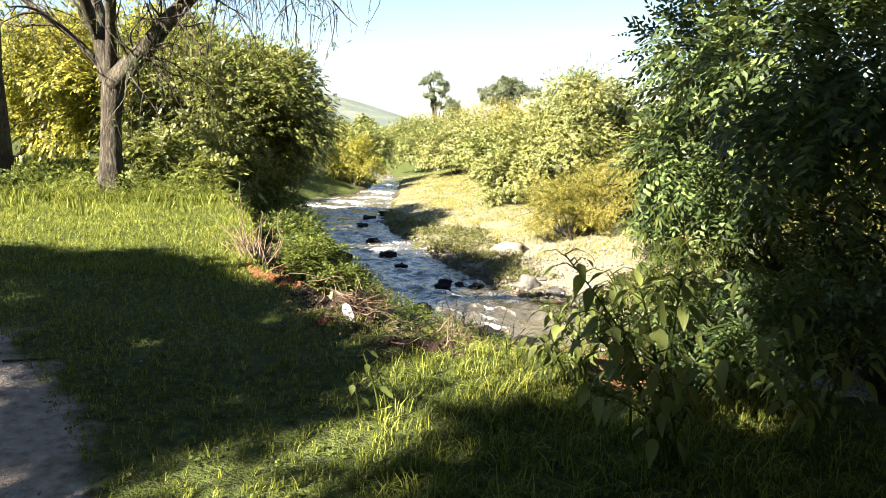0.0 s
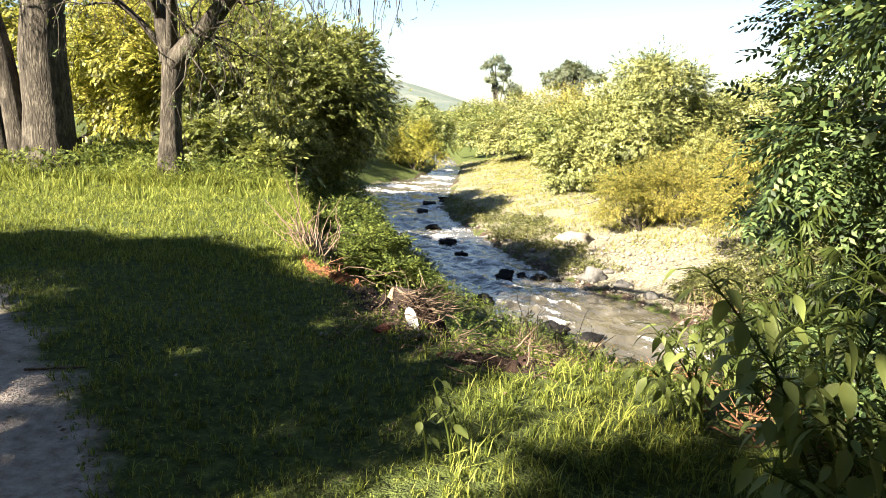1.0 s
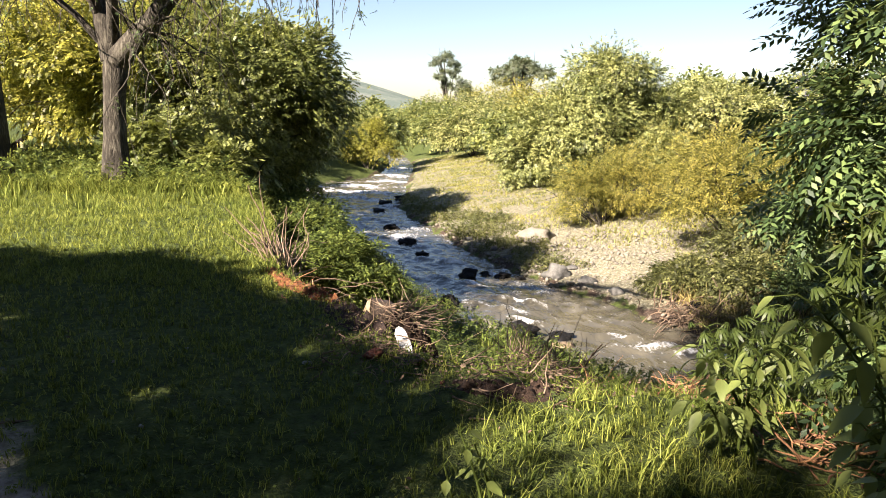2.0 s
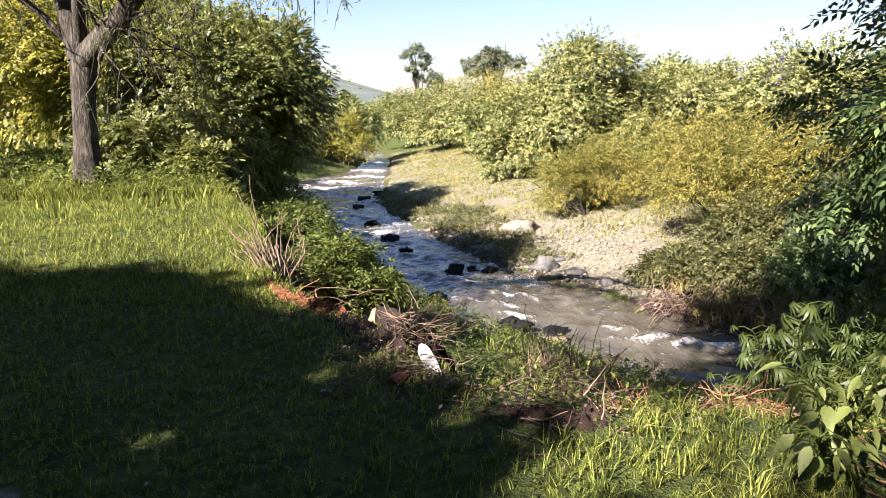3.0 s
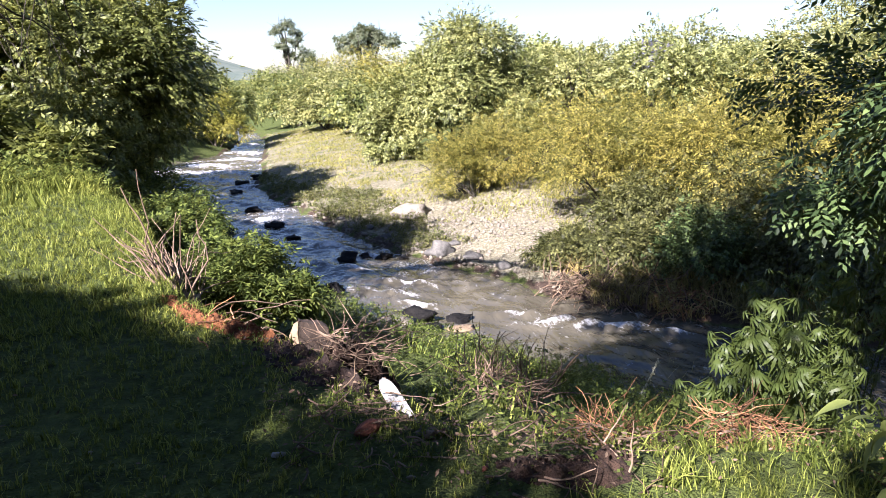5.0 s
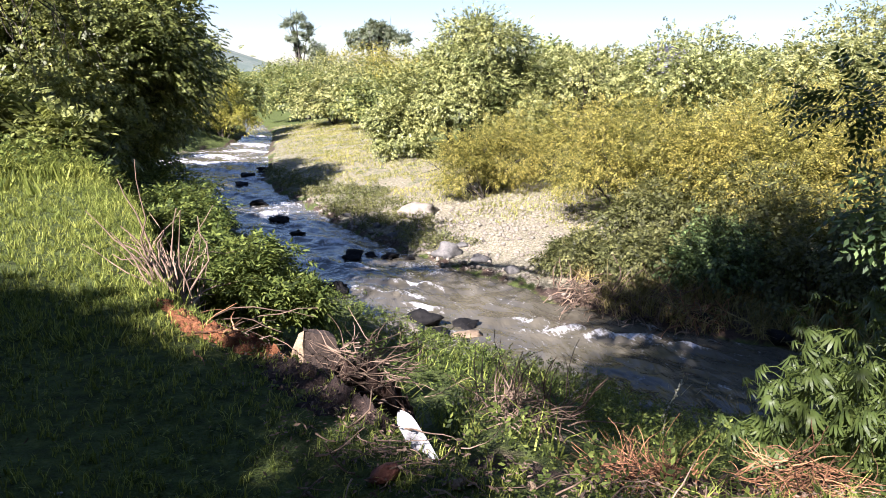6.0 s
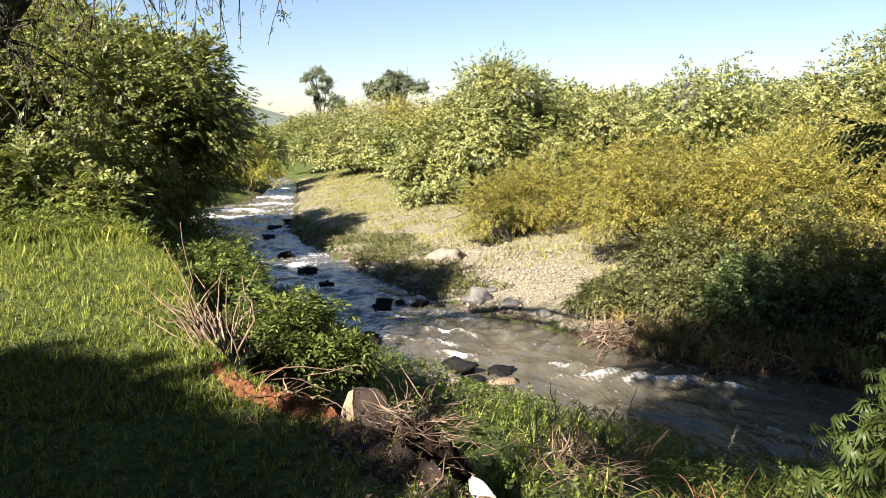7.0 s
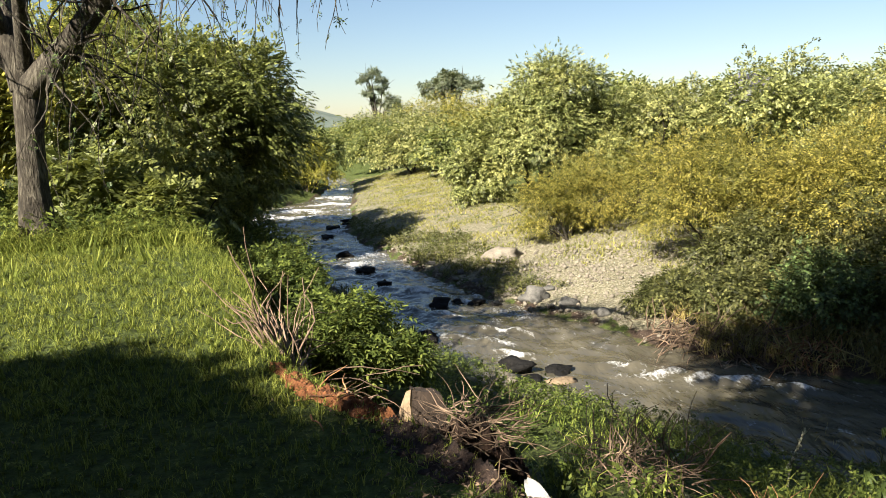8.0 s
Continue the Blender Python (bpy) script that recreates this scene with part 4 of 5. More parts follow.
leafy_plant("broad_leaf_plant", 401, (1.2, 3.5), [(0.85, 3.2, 0.72), (0.72, 3.45, 0.9), (1.0, 3.05, 0.62), (1.15, 3.3, 0.85), (1.35, 3.1, 0.7), (0.95, 3.6, 0.8), (0.8, 3.0, 0.5), (1.2, 3.5, 0.95), (1.0, 3.3, 0.8), (0.85, 3.35, 0.6)], 24, BROAD, 0.1,
            "leafy plant with large pale green oval leaves in sunlight")
leafy_plant("broad_leaf_plant", 402, (1.9, 3.6), [(1.5, 3.4, 0.5), (1.65, 3.5, 0.7), (1.9, 3.4, 0.6), (1.5, 3.7, 0.85)], 18, BROAD, 0.09,
            "leafy plant with large pale green oval leaves in sunlight")
leafy_plant("broad_leaf_plant", 407, (1.0, 4.45), [(0.75, 4.3, 0.45), (0.9, 4.15, 0.55), (1.1, 4.3, 0.6), (0.85, 4.55, 0.4), (0.7, 4.1, 0.35)], 20, BROAD, 0.09,
            "leafy plant with large pale green oval leaves in sunlight")
leafy_plant("castor_plant", 403, (2.6, 6.9), [(2.1, 6.95, -0.3), (2.15, 7.2, -0.05), (2.3, 6.6, 0.15), (2.5, 7.3, 0.0), (2.05, 6.6, -0.6), (2.7, 6.6, 0.4), (2.0, 7.3, -0.6), (2.2, 6.3, -0.35), (2.35, 7.0, -0.3), (2.1, 6.85, -0.85), (2.6, 6.9, 0.2), (2.25, 6.5, -0.1), (2.4, 7.4, -0.45)], 24, PALM, 0.14,
            "castor-like plant with hand-shaped bright green leaves", "hand-leaved plants")
leafy_plant("castor_plant", 404, (1.5, 4.7), [(1.3, 4.4, 1.0), (1.4, 4.8, 0.7), (1.6, 4.4, 0.8)], 14, PALM, 0.12,
            "castor-like plant with hand-shaped bright green leaves", "hand-leaved plants")
leafy_plant("castor_plant", 405, (3.6, 7.6), [(3.2, 7.6, -0.4), (3.5, 7.3, 0.0), (3.4, 7.9, -0.2), (3.8, 7.6, 0.1), (3.0, 7.2, -0.5), (2.9, 7.7, -0.6)], 20, PALM, 0.15,
            "castor-like plant with hand-shaped bright green leaves", "hand-leaved plants")
leafy_plant("castor_plant", 408, (1.75, 6.5), [(1.35, 6.15, 0.02), (1.5, 6.35, -0.12), (1.32, 6.4, -0.4), (1.62, 6.05, 0.08), (1.85, 6.2, -0.2), (1.5, 5.9, -0.32), (1.75, 5.8, -0.1), (1.45, 6.5, -0.6), (1.9, 6.6, 0.05)], 18, PALM, 0.13,
            "castor-like plant with hand-shaped bright green leaves", "hand-leaved plants")
leafy_plant("nettle", 406, (-0.16, 3.86), [(-0.17, 3.85, 0.31), (-0.12, 3.9, 0.24), (-0.22, 3.83, 0.2)], 6, [broad_leaf(0.06, 0.02, 0.015), broad_leaf(0.045, 0.016, 0.01)], 0.03,
            "small pale weed standing in the grass")

# ---- shrubs of the near bank ----
bush("bank_shrub", 501, (-1.6, 8.95), [(-0.05, 0, 0.38, 0.42, 0.5, 0.36), (0.3, -0.1, 0.25, 0.32, 0.35, 0.26), (-0.25, 0.4, 0.42, 0.36, 0.5, 0.3)],
     3400, pinnate(2, 0.1, 0.055, 0.012, 0.006, 55, True), (0.7, 1.1), M_HERB, "low bright green leafy shrub on the bank", "shrub", thick=0.012, count=9, clumps=26)
bush("bank_shrub", 502, (-4.9, 14.2), [(-0.2, 0, 0.3, 0.7, 0.8, 0.45), (-0.5, 1.2, 0.4, 0.8, 0.8, 0.6), (-1.2, 0.2, 0.5, 0.9, 0.7, 0.6)], 2200, S_ASH, (0.6, 1.0), M_ASH, "low dark green shrub on the bank", "shrub", thick=0.02)
bush("bank_shrub", 503, (-6.4, 17.6), [(0, 0, 0.5, 0.9, 1.3, 0.6), (-0.6, 2, 0.7, 1.1, 1.4, 0.8)], 2000, S_ASH, (0.8, 1.2), M_NEAR, "low dark green shrub on the bank", "shrub", thick=0.02)


for k, (bx, by, r, h) in enumerate([(-2.9, 11.8, 0.5, 0.4), (-3.2, 13.2, 0.6, 0.5), (-4.1, 15.4, 0.8, 0.7), (-5.9, 20.0, 0.8, 0.8), (-7.4, 23.0, 0.9, 0.9), (-8.8, 25.4, 1.0, 1.1), (-10.3, 30.0, 1.1, 1.4), (-12.1, 34.8, 1.2, 1.5), (-13.7, 39.5, 1.4, 1.8), (-14.2, 44.0, 1.5, 2.2), (-12.8, 48.2, 1.3, 1.8), (-12.6, 52.0, 1.8, 2.8)]):
    bush("bank_shrub", 510 + k, (bx, by), [(0, 0, h * 0.5, r, r, h * 0.5), (0.4 * r, 0.5 * r, h * 0.45, r * 0.8, r * 0.8, h * 0.45), (-0.5 * r, -0.3 * r, h * 0.55, r * 0.8, r * 0.8, h * 0.45)],
         2200, pinnate(2, 0.15, 0.1, 0.03, 0.01, thin=True), (0.4, 0.75) if by < 18 else (0.8, 1.4), M_ASH if k > 7 else M_HERB, "low dark undergrowth along the near bank", "shrub", "bank undergrowth", 0.02, 7, clumps=24, spread=0.22)


# ---- grass and herbs ----
def sown(rng, n, x0, x1, y0, y1, keep):
    x, y = rng.uniform(x0, x1, n), rng.uniform(y0, y1, n)
    z, p, e = land(x, y)
    k = keep(x, y, p, e)
    return np.stack([x, y, z], -1)[k]


def upright(rng, places, lean=0.15):
    n = len(places)
    a = rng.uniform(0, 2 * np.pi, n)
    x = np.stack([np.cos(a), np.sin(a), np.zeros(n)], -1)
    up = np.array([0, 0, 1.0]) + rng.normal(0, lean, (n, 3))
    x, y, z = frames_for(rng, x, up)
    return x, y, z


def grow(rng, places, templates, size, lean=0.15):
    out = []
    for k, t in enumerate(templates):
        p = places[k :: len(templates)]
        out.append(scattered(t, p, *upright(rng, p, lean), rng.uniform(size[0], size[1], len(p))))
    return joined(out)


def clear(x, y):
    """Away from the bare patches where the roots lie."""
    return (np.hypot(x - 0.72, y - 6.3) > 0.5) & (np.hypot(x - 1.05, y - 5.6) > 0.38) & (np.hypot((x - 0.02) * 0.7, y - 4.95) > 0.22) & (np.hypot(x - 1.3, y - 4.45) > 0.3) & (np.hypot(x - 0.36, y - 7.35) > 0.35)


def off_track(x, y, wide=0.0):
    return along(x, y, TRACK)[0] > wide


def lawn():
    rng = np.random.default_rng(600)
    short = [tuft(rng, 5, 1.0, 0.042, 1.0) for _ in range(5)]
    near = sown(rng, 26000, -5.5, 2.4, 1.4, 7.6, lambda x, y, p, e: (p < 0.05) & off_track(x, y, 0.02) & clear(x, y) & (ripple(x, y, 5.0) + rng.normal(0, 0.5, x.shape) > -0.9))
    thin = [tuft(rng, 6, 1.0, 0.06, 1.0, True) for _ in range(5)]
    mid = sown(rng, 28000, -9, 1, 6.6, 14.5, lambda x, y, p, e: p < 0.05)
    back = sown(rng, 2000, -22, -4, 10, 24, lambda x, y, p, e: p < 0)
    return joined([grow(rng, near, short, (0.025, 0.06)), grow(rng, mid, thin, (0.03, 0.08), 0.3), grow(rng, back, thin, (0.15, 0.3))])


def weeds():
    """Clover and small herbs low in the lawn and down the bank."""
    rng = np.random.default_rng(601)
    clover = pinnate(1, 0.5, 0.6, 0.28, 0.05, 75)
    flat = sown(rng, 27000, -9, 2.6, 1.6, 13.5, lambda x, y, p, e: (p < 0.1) & off_track(x, y) & (ripple(x + 1, y, 2.2) + 0.5 * ripple(x, y, 6) > -0.45))
    fl = scattered(clover, flat + (0, 0, 0.02), *frames_for(rng, rng.normal(0, 1, (len(flat), 3)) * (1, 1, 0.3), rng.normal(0, 0.3, (len(flat), 3)) + (0, 0, 1)), rng.uniform(0.016, 0.036, len(flat)))
    bank = sown(rng, 34000, -3, 9, 4.6, 14, lambda x, y, p, e: (p > 0.1) & (e < -0.25) & ((p > 1.2) | (x > -0.35)) & clear(x, y) & (np.hypot(x + 0.7, y - 6.95) > 0.5) & (ripple(x + 4, y, 3.1) + 0.6 * ripple(x, y + 2, 7.0) > -0.15))
    herb = pinnate(2, 0.1, 0.05, 0.014, 0.006, 55)
    bk = scattered(herb, bank + np.c_[np.zeros((len(bank), 2)), rng.uniform(0.02, 0.32, len(bank)) * step(0.0, 1.2, land(bank[:, 0], bank[:, 1])[1])], *frames_for(rng, rng.normal(0, 1, (len(bank), 3)) + (0, 0, 0.3), rng.normal(0, 0.4, (len(bank), 3)) + (0, 0, 1)), rng.uniform(0.35, 0.85, len(bank)))
    foot = sown(rng, 6000, -11, -3.4, 12.2, 16.5, lambda x, y, p, e: (p < 0.5) & (ripple(x, y, 1.7) + rng.normal(0, 0.4, x.shape) > -0.4))
    ft = scattered(pinnate(2, 0.12, 0.075, 0.017, 0.008), foot + np.c_[np.zeros((len(foot), 2)), rng.uniform(0.0, 0.45, len(foot))], *frames_for(rng, rng.normal(0, 1, (len(foot), 3)) + (0, 0, 0.3), rng.normal(0, 0.4, (len(foot), 3)) + (0, 0, 1)), rng.uniform(0.6, 1.2, len(foot)))
    return joined([fl, bk, ft])


def tall_grass():
    rng = np.random.default_rng(602)
    kinds = [tuft(rng, 7, 1.0, 0.022, 1.1) for _ in range(5)]
    rim = sown(rng, 1700, -0.1, 2.2, 2.4, 5.3, lambda x, y, p, e: (p < 0.3) & clear(x, y) & (rng.random(x.shape) < 0.75))
    slope = sown(rng, 1300, -1.0, 8, 5.0, 13.5, lambda x, y, p, e: (p > 1.0) & clear(x, y) & (e < -0.2) & (ripple(x, y, 2.0) > 0.05))
    wood = sown(rng, 5200, -11, -3.6, 12.0, 16, lambda x, y, p, e: (p < 0.6) & (ripple(x, y, 1.2) + rng.normal(0, 0.4, x.shape) > -0.3))
    edge = sown(rng, 1800, -4.5, -1.5, 7.0, 14, lambda x, y, p, e: (p > -0.5) & (p < 0.15))
    return joined([grow(rng, rim, kinds, (0.06, 0.14), 0.2), grow(rng, slope, kinds, (0.14, 0.34), 0.25), grow(rng, wood, kinds, (0.14, 0.36)), grow(rng, edge, kinds, (0.06, 0.15), 0.25)])


def far_bank_plants():
    rng = np.random.default_rng(603)
    kinds = [tuft(rng, 4, 1.0, 0.075, 1.0, True) for _ in range(4)]
    low = sown(rng, 60000, -8, 9, 17, 66, lambda x, y, p, e: (e > 0.3) & (e < 9) & (rng.random(x.shape) < np.clip(0.25 + 0.3 * (e - 0.6), 0.1, 0.9)) & (ripple(x, y, 0.9) + 0.6 * ripple(x, y, 2.6) + (y - 25) * 0.06 + np.clip(e - 2.5, -2, 3) * 0.4 > 0.0))
    return grow(rng, low, kinds, (0.06, 0.18), 0.5)


def bar_herbs():
    """Low green plants over the upstream part of the gravel bar."""
    rng = np.random.default_rng(604)
    p = sown(rng, 30000, -6, 4, 21.5, 38, lambda x, y, p, e: (e > 0.05) & (e + 0.35 * ripple(x, y, 2.1) < 0.6 + 1.9 * np.exp(-((y - 28) / 6) ** 2)) & (ripple(x, y, 1.6) + 0.5 * ripple(x, y, 4.3) + rng.normal(0, 0.25, x.shape) > -0.45))
    return scattered(pinnate(2, 0.2, 0.12, 0.04, 0.012, thin=True), p + np.c_[np.zeros((len(p), 2)), rng.uniform(0.0, 0.55, len(p)) ** 2.2],
                     *frames_for(rng, rng.normal(0, 1, (len(p), 3)) + (0, 0, 0.2), rng.normal(0, 0.4, (len(p), 3)) + (0, 0, 1)), rng.uniform(0.35, 0.85, len(p)))


tagged(new("bar_herbs", mesh_of("bar_herbs", *bar_herbs(), M_OLIVE)), "low green herbs over the gravel bar", "weeds", kind="stuff")
def dry_fringe():
    """Dry straw hanging along the far water's edge."""
    rng = np.random.default_rng(605)
    kinds = [tuft(rng, 8, 1.0, 0.018, 1.3) for _ in range(4)]
    p = sown(rng, 5200, 2.5, 12, 11, 21, lambda x, y, p, e: (e > -0.1) & (e < 1.6) & (x > 4.6 + 0.4 * ripple(x, y, 3)) & (rng.random(x.shape) < 0.8))
    return grow(rng, p, kinds, (0.25, 0.65), 0.5)


tagged(new("dry_grass", mesh_of("dry_grass", *dry_fringe(), M_STRAW)), "dry brown grass hanging over the far water's edge", "grass", kind="stuff")
tagged(new("lawn_grass", mesh_of("lawn_grass", *lawn(), M_GRASS)), "short green lawn grass in sun and shade", "grass", kind="stuff")
tagged(new("herbs", mesh_of("herbs", *weeds(), M_HERB)), "clover and leafy herbs on lawn and bank", "weeds", kind="stuff")
tagged(new("tall_grass", mesh_of("tall_grass", *tall_grass(), M_GRASS)), "long bent grass along the bank", "grass", kind="stuff")
tagged(new("gravel_grass", mesh_of("gravel_grass", *far_bank_plants(), M_MEADOW)), "pale dry yellow-green grass on the gravel bar", "plants", kind="stuff")


# ---- stones ----
def stone(rng, size, rough=0.24, detail=2):
    """A worn stone: a rounded lump with flats and dents, about as wide as size, resting on z = 0."""
    bm = bmesh.new()
    bmesh.ops.create_icosphere(bm, subdivisions=detail, radius=0.5)
    off = Vector(rng.uniform(-50, 50, 3))
    cuts = [(Vector(rng.normal(0, 1, 3)).normalized(), rng.uniform(0.3, 0.44)) for _ in range(6)]
    for v in bm.verts:
        for n, d in cuts:
            over = v.co.dot(n) - d
            if over > 0:
                v.co -= n * over * 0.85
        v.co += v.co.normalized() * (noise.noise(v.co * 2.2 + off) * rough + noise.noise(v.co * 6 + off) * rough * 0.3)
        v.co = Vector((v.co.x * size[0], v.co.y * size[1], v.co.z * size[2]))
    low = min(v.co.z for v in bm.verts)
    for v in bm.verts:
        v.co.z -= low
    return bm


def set_stone(name, seed, place, size, mat, label, category="rock", group="", sink=0.3, turn=0.0, z=None, tilt=0.0, lean=0.0, **kw):
    rng = np.random.default_rng(seed)
    bm = stone(rng, size, **kw)
    me = bpy.data.meshes.new(name)
    bm.to_mesh(me)
    bm.free()
    me.polygons.foreach_set("use_smooth", np.ones(len(me.polygons), bool))
    me.materials.append(mat)
    ob = new(name, me)
    ob.matrix_world = pose(place[0], place[1], (float(ground_z(*place)) if z is None else z) - sink * size[2], tilt, lean, turn)
    return tagged(ob, label, category, group)


for k, (x, y, w, d, h) in enumerate([(0.75, 16.05, 0.85, 0.6, 0.42), (1.55, 15.9, 0.75, 0.5, 0.34), (0.95, 15.5, 0.5, 0.4, 0.22), (-0.55, 21.25, 0.65, 0.5, 0.4), (-0.1, 21.5, 0.4, 0.35, 0.26), (0.4, 21.3, 0.7, 0.5, 0.24), (0.95, 21.1, 0.4, 0.3, 0.2),
                                     (-1.0, 18.3, 0.8, 0.55, 0.4), (-1.5, 18.2, 0.6, 0.5, 0.3), (0.7, 13.9, 0.55, 0.45, 0.4), (0.25, 13.6, 0.4, 0.35, 0.28), (-2.9, 26.2, 0.8, 0.6, 0.3), (-3.9, 29.2, 0.7, 0.6, 0.3), (-2.2, 24.2, 0.6, 0.5, 0.25),
                                     (-5.2, 34.0, 0.9, 0.6, 0.36), (-7.2, 31.6, 1.0, 0.8, 0.5), (-6.6, 29.6, 0.8, 0.7, 0.45), (-5.3, 26.8, 0.9, 0.7, 0.5), (-4.4, 25.2, 0.7, 0.6, 0.5), (-4.7, 38.4, 1.0, 0.7, 0.4), (-5.2, 36.2, 0.8, 0.6, 0.4), (-3.2, 22.0, 0.7, 0.6, 0.45), (-2.6, 20.6, 0.6, 0.5, 0.4)]):
    set_stone("river_rock", 700 + k, (x, y), (w * 0.85, d * 0.8, h * 0.75), M_DARKROCK, "dark wet rounded rock in the current", "rock", "river rocks", 0.3, k * 47.0, WATER_Z - 0.02, rough=0.42, detail=3)
set_stone("boulder", 731, (1.95, 21.0), (0.78, 0.62, 0.6), M_GREYROCK, "grey rounded boulder at the water's edge", "rock", "", 0.2, 20, WATER_Z, rough=0.3, detail=3)
set_stone("pale_boulder", 732, (1.6, 25.0), (1.35, 0.9, 0.5), M_PALEROCK, "pale flat boulder on the gravel bar", "rock", "", 0.25, 10, rough=0.3, detail=3)
for k, (x, y, w, h) in enumerate([(3.3, 19.3, 0.6, 0.35), (4.1, 18.7, 0.5, 0.3), (2.7, 20.4, 0.7, 0.35), (4.9, 17.9, 0.55, 0.4), (6.3, 15.6, 0.6, 0.4), (7.4, 14.6, 0.7, 0.45), (2.4, 21.6, 0.5, 0.25), (0.6, 23.4, 0.5, 0.25), (0.2, 24.4, 0.45, 0.22), (-0.7, 26.2, 0.5, 0.25)]):
    set_stone("shore_rock", 740 + k, (x, y), (w * 0.8, w * 0.65, h * 0.7), M_DARKROCK if x > 4.5 else M_GREYROCK, "grey rock at the far water's edge", "rock", "shore rocks", 0.3, k * 61.0)
set_stone("flat_stone", 760, (-0.2, 11.3), (0.75, 0.4, 0.2), M_PALEROCK, "long flat pale stone lying on the bank", "stone", "", 0.2, 8)
set_stone("flat_stone", 761, (0.9, 12.2), (0.5, 0.4, 0.24), M_GREYROCK, "grey stone low on the bank", "stone", "", 0.2, 40)
set_stone("flat_stone", 762, (1.5, 15.4), (0.6, 0.4, 0.1), M_SLAB, "flat beige stone just above the water", "stone", "", 0.1, 0, WATER_Z)


def gravel():
    """Loose pebbles and cobbles over the gravel bar."""
    rng = np.random.default_rng(770)
    bm = stone(rng, (1, 1, 0.7), 0.2, 1)
    tv = np.array([v.co[:] for v in bm.verts])
    tf = np.array([[v.index for v in f.verts] for f in bm.faces])
    bm.free()
    p = sown(rng, 26000, -4, 8, 17, 34, lambda x, y, p, e: (e > -0.15) & (e < 6) & (rng.random(x.shape) < np.exp(-((x - 3.2) / 2.8) ** 2 - ((y - 22.6) / 3.2) ** 2) + 0.5 * np.exp(-(e / 0.4) ** 2)))
    a = rng.uniform(0, 6.28, len(p))
    x = np.stack([np.cos(a), np.sin(a), 0 * a], -1)
    y = np.stack([-np.sin(a), np.cos(a), 0 * a], -1)
    z = np.tile((0, 0, 1.0), (len(p), 1))
    return scattered((tv, tf), p - (0, 0, 0.02), x, y, z, 0.03 + 0.14 * rng.random(len(p)) ** 5)


tagged(new("gravel", mesh_of("gravel", *gravel(), M_PALEROCK, True)), "pale river gravel and cobbles", "gravel", kind="stuff")


# ---- the broken edge of the lawn ----
def slab_stone():
    """The pointed stone that stands on the bank: a beige face and a brown broad side."""
    z = float(ground_z(-1.13, 7.73))
    h = -0.29 - z
    ob = thing("pointed_stone", (-1.12, 7.65, z), "pointed broken stone with a beige face standing on the bank", "stone")
    apex = Vector((0.015, -0.04, h))
    shapes = (("front_face", M_SLAB, [(-0.2, 0.03, -0.08), (-0.01, -0.1, -0.08), (0.012, -0.055, h * 0.55), apex, (-0.025, -0.02, h * 0.94), (-0.1, 0.01, h * 0.45)], (0.03, 0.04, 0)),
              ("broad_side", M_SLABSIDE, [(0.0, -0.08, -0.08), (0.23, 0.0, -0.08), (0.25, 0.01, h * 0.5), (0.225, 0.02, h * 0.86), (0.13, -0.01, h * 0.93), (0.025, -0.035, h * 0.985)], (-0.02, 0.09, 0)))
    for name, mat, ring, back in shapes:
        bm = bmesh.new()
        near = [bm.verts.new(Vector(q)) for q in ring]
        far = [bm.verts.new(Vector(q) + Vector(back)) for q in ring]
        bm.faces.new(near)
        bm.faces.new(far[::-1])
        for i in range(len(ring)):
            j = (i + 1) % len(ring)
            bm.faces.new((near[j], near[i], far[i], far[j]))
        bmesh.ops.triangulate(bm, faces=[f for f in bm.faces if len(f.verts) > 4])
        bmesh.ops.subdivide_edges(bm, edges=bm.edges[:], cuts=2, use_grid_fill=True)
        for v in bm.verts:
            v.co += Vector((1, 1, 1)) * 0.012 * noise.noise(v.co * 17)
        bmesh.ops.recalc_face_normals(bm, faces=bm.faces)
        me = bpy.data.meshes.new(name)
        bm.to_mesh(me)
        bm.free()
        me.materials.append(mat)
        part(name, me, ob)


slab_stone()


def leaning_plate():
    """A thin curved white plate, its rounded top leaning away from the lawn."""
    rng = np.random.default_rng(780)
    foot, top = Vector((-0.51, 5.44, float(ground_z(-0.51, 5.44)) - 0.02)), Vector((-0.62, 5.74, 0.05))
    ob = thing("white_slab", foot, "thin white-washed broken slab leaning on the lawn edge", "stone")
    run = top - foot
    side = Vector((0.75, 0.25, 0.35)).normalized()
    out = run.cross(side).normalized()
    v, f = [], []
    n, m = 16, 9
    for face in (1, -1):
        for i in range(n):
            u = i / (n - 1)
            wide = 0.034 * (0.72 + 0.35 * math.sin(u * 2.6)) * (1 - max(0, (u - 0.82) / 0.18) ** 2 * 0.75)
            for j in range(m):
                w = j / (m - 1) * 2 - 1
                chip = 0.008 * noise.noise(Vector((u * 7, w * 4, 5)))
                q = run * u + side * wide * (w + chip * 6) + out * (0.03 * math.sin(u * 3) - 0.02 * w * w + face * 0.014 * (1 - abs(w) ** 4) + chip)
                v.append(q[:])
    for s0, flip in ((0, False), (n * m, True)):
        for i in range(n - 1):
            for j in range(m - 1):
                a = s0 + i * m + j
                q = (a, a + m, a + m + 1, a + 1)
                f.append(q[::-1] if flip else q)
    rim = [i * m for i in range(n)] + [(n - 1) * m + j for j in range(1, m)] + [i * m + m - 1 for i in range(n - 2, -1, -1)] + list(range(m - 2, 0, -1))
    for a, b in zip(rim, rim[1:] + rim[:1]):
        f.append((a, b, b + n * m, a + n * m))
    part("slab", mesh_of("slab", v, f, M_WHITE, True), ob)


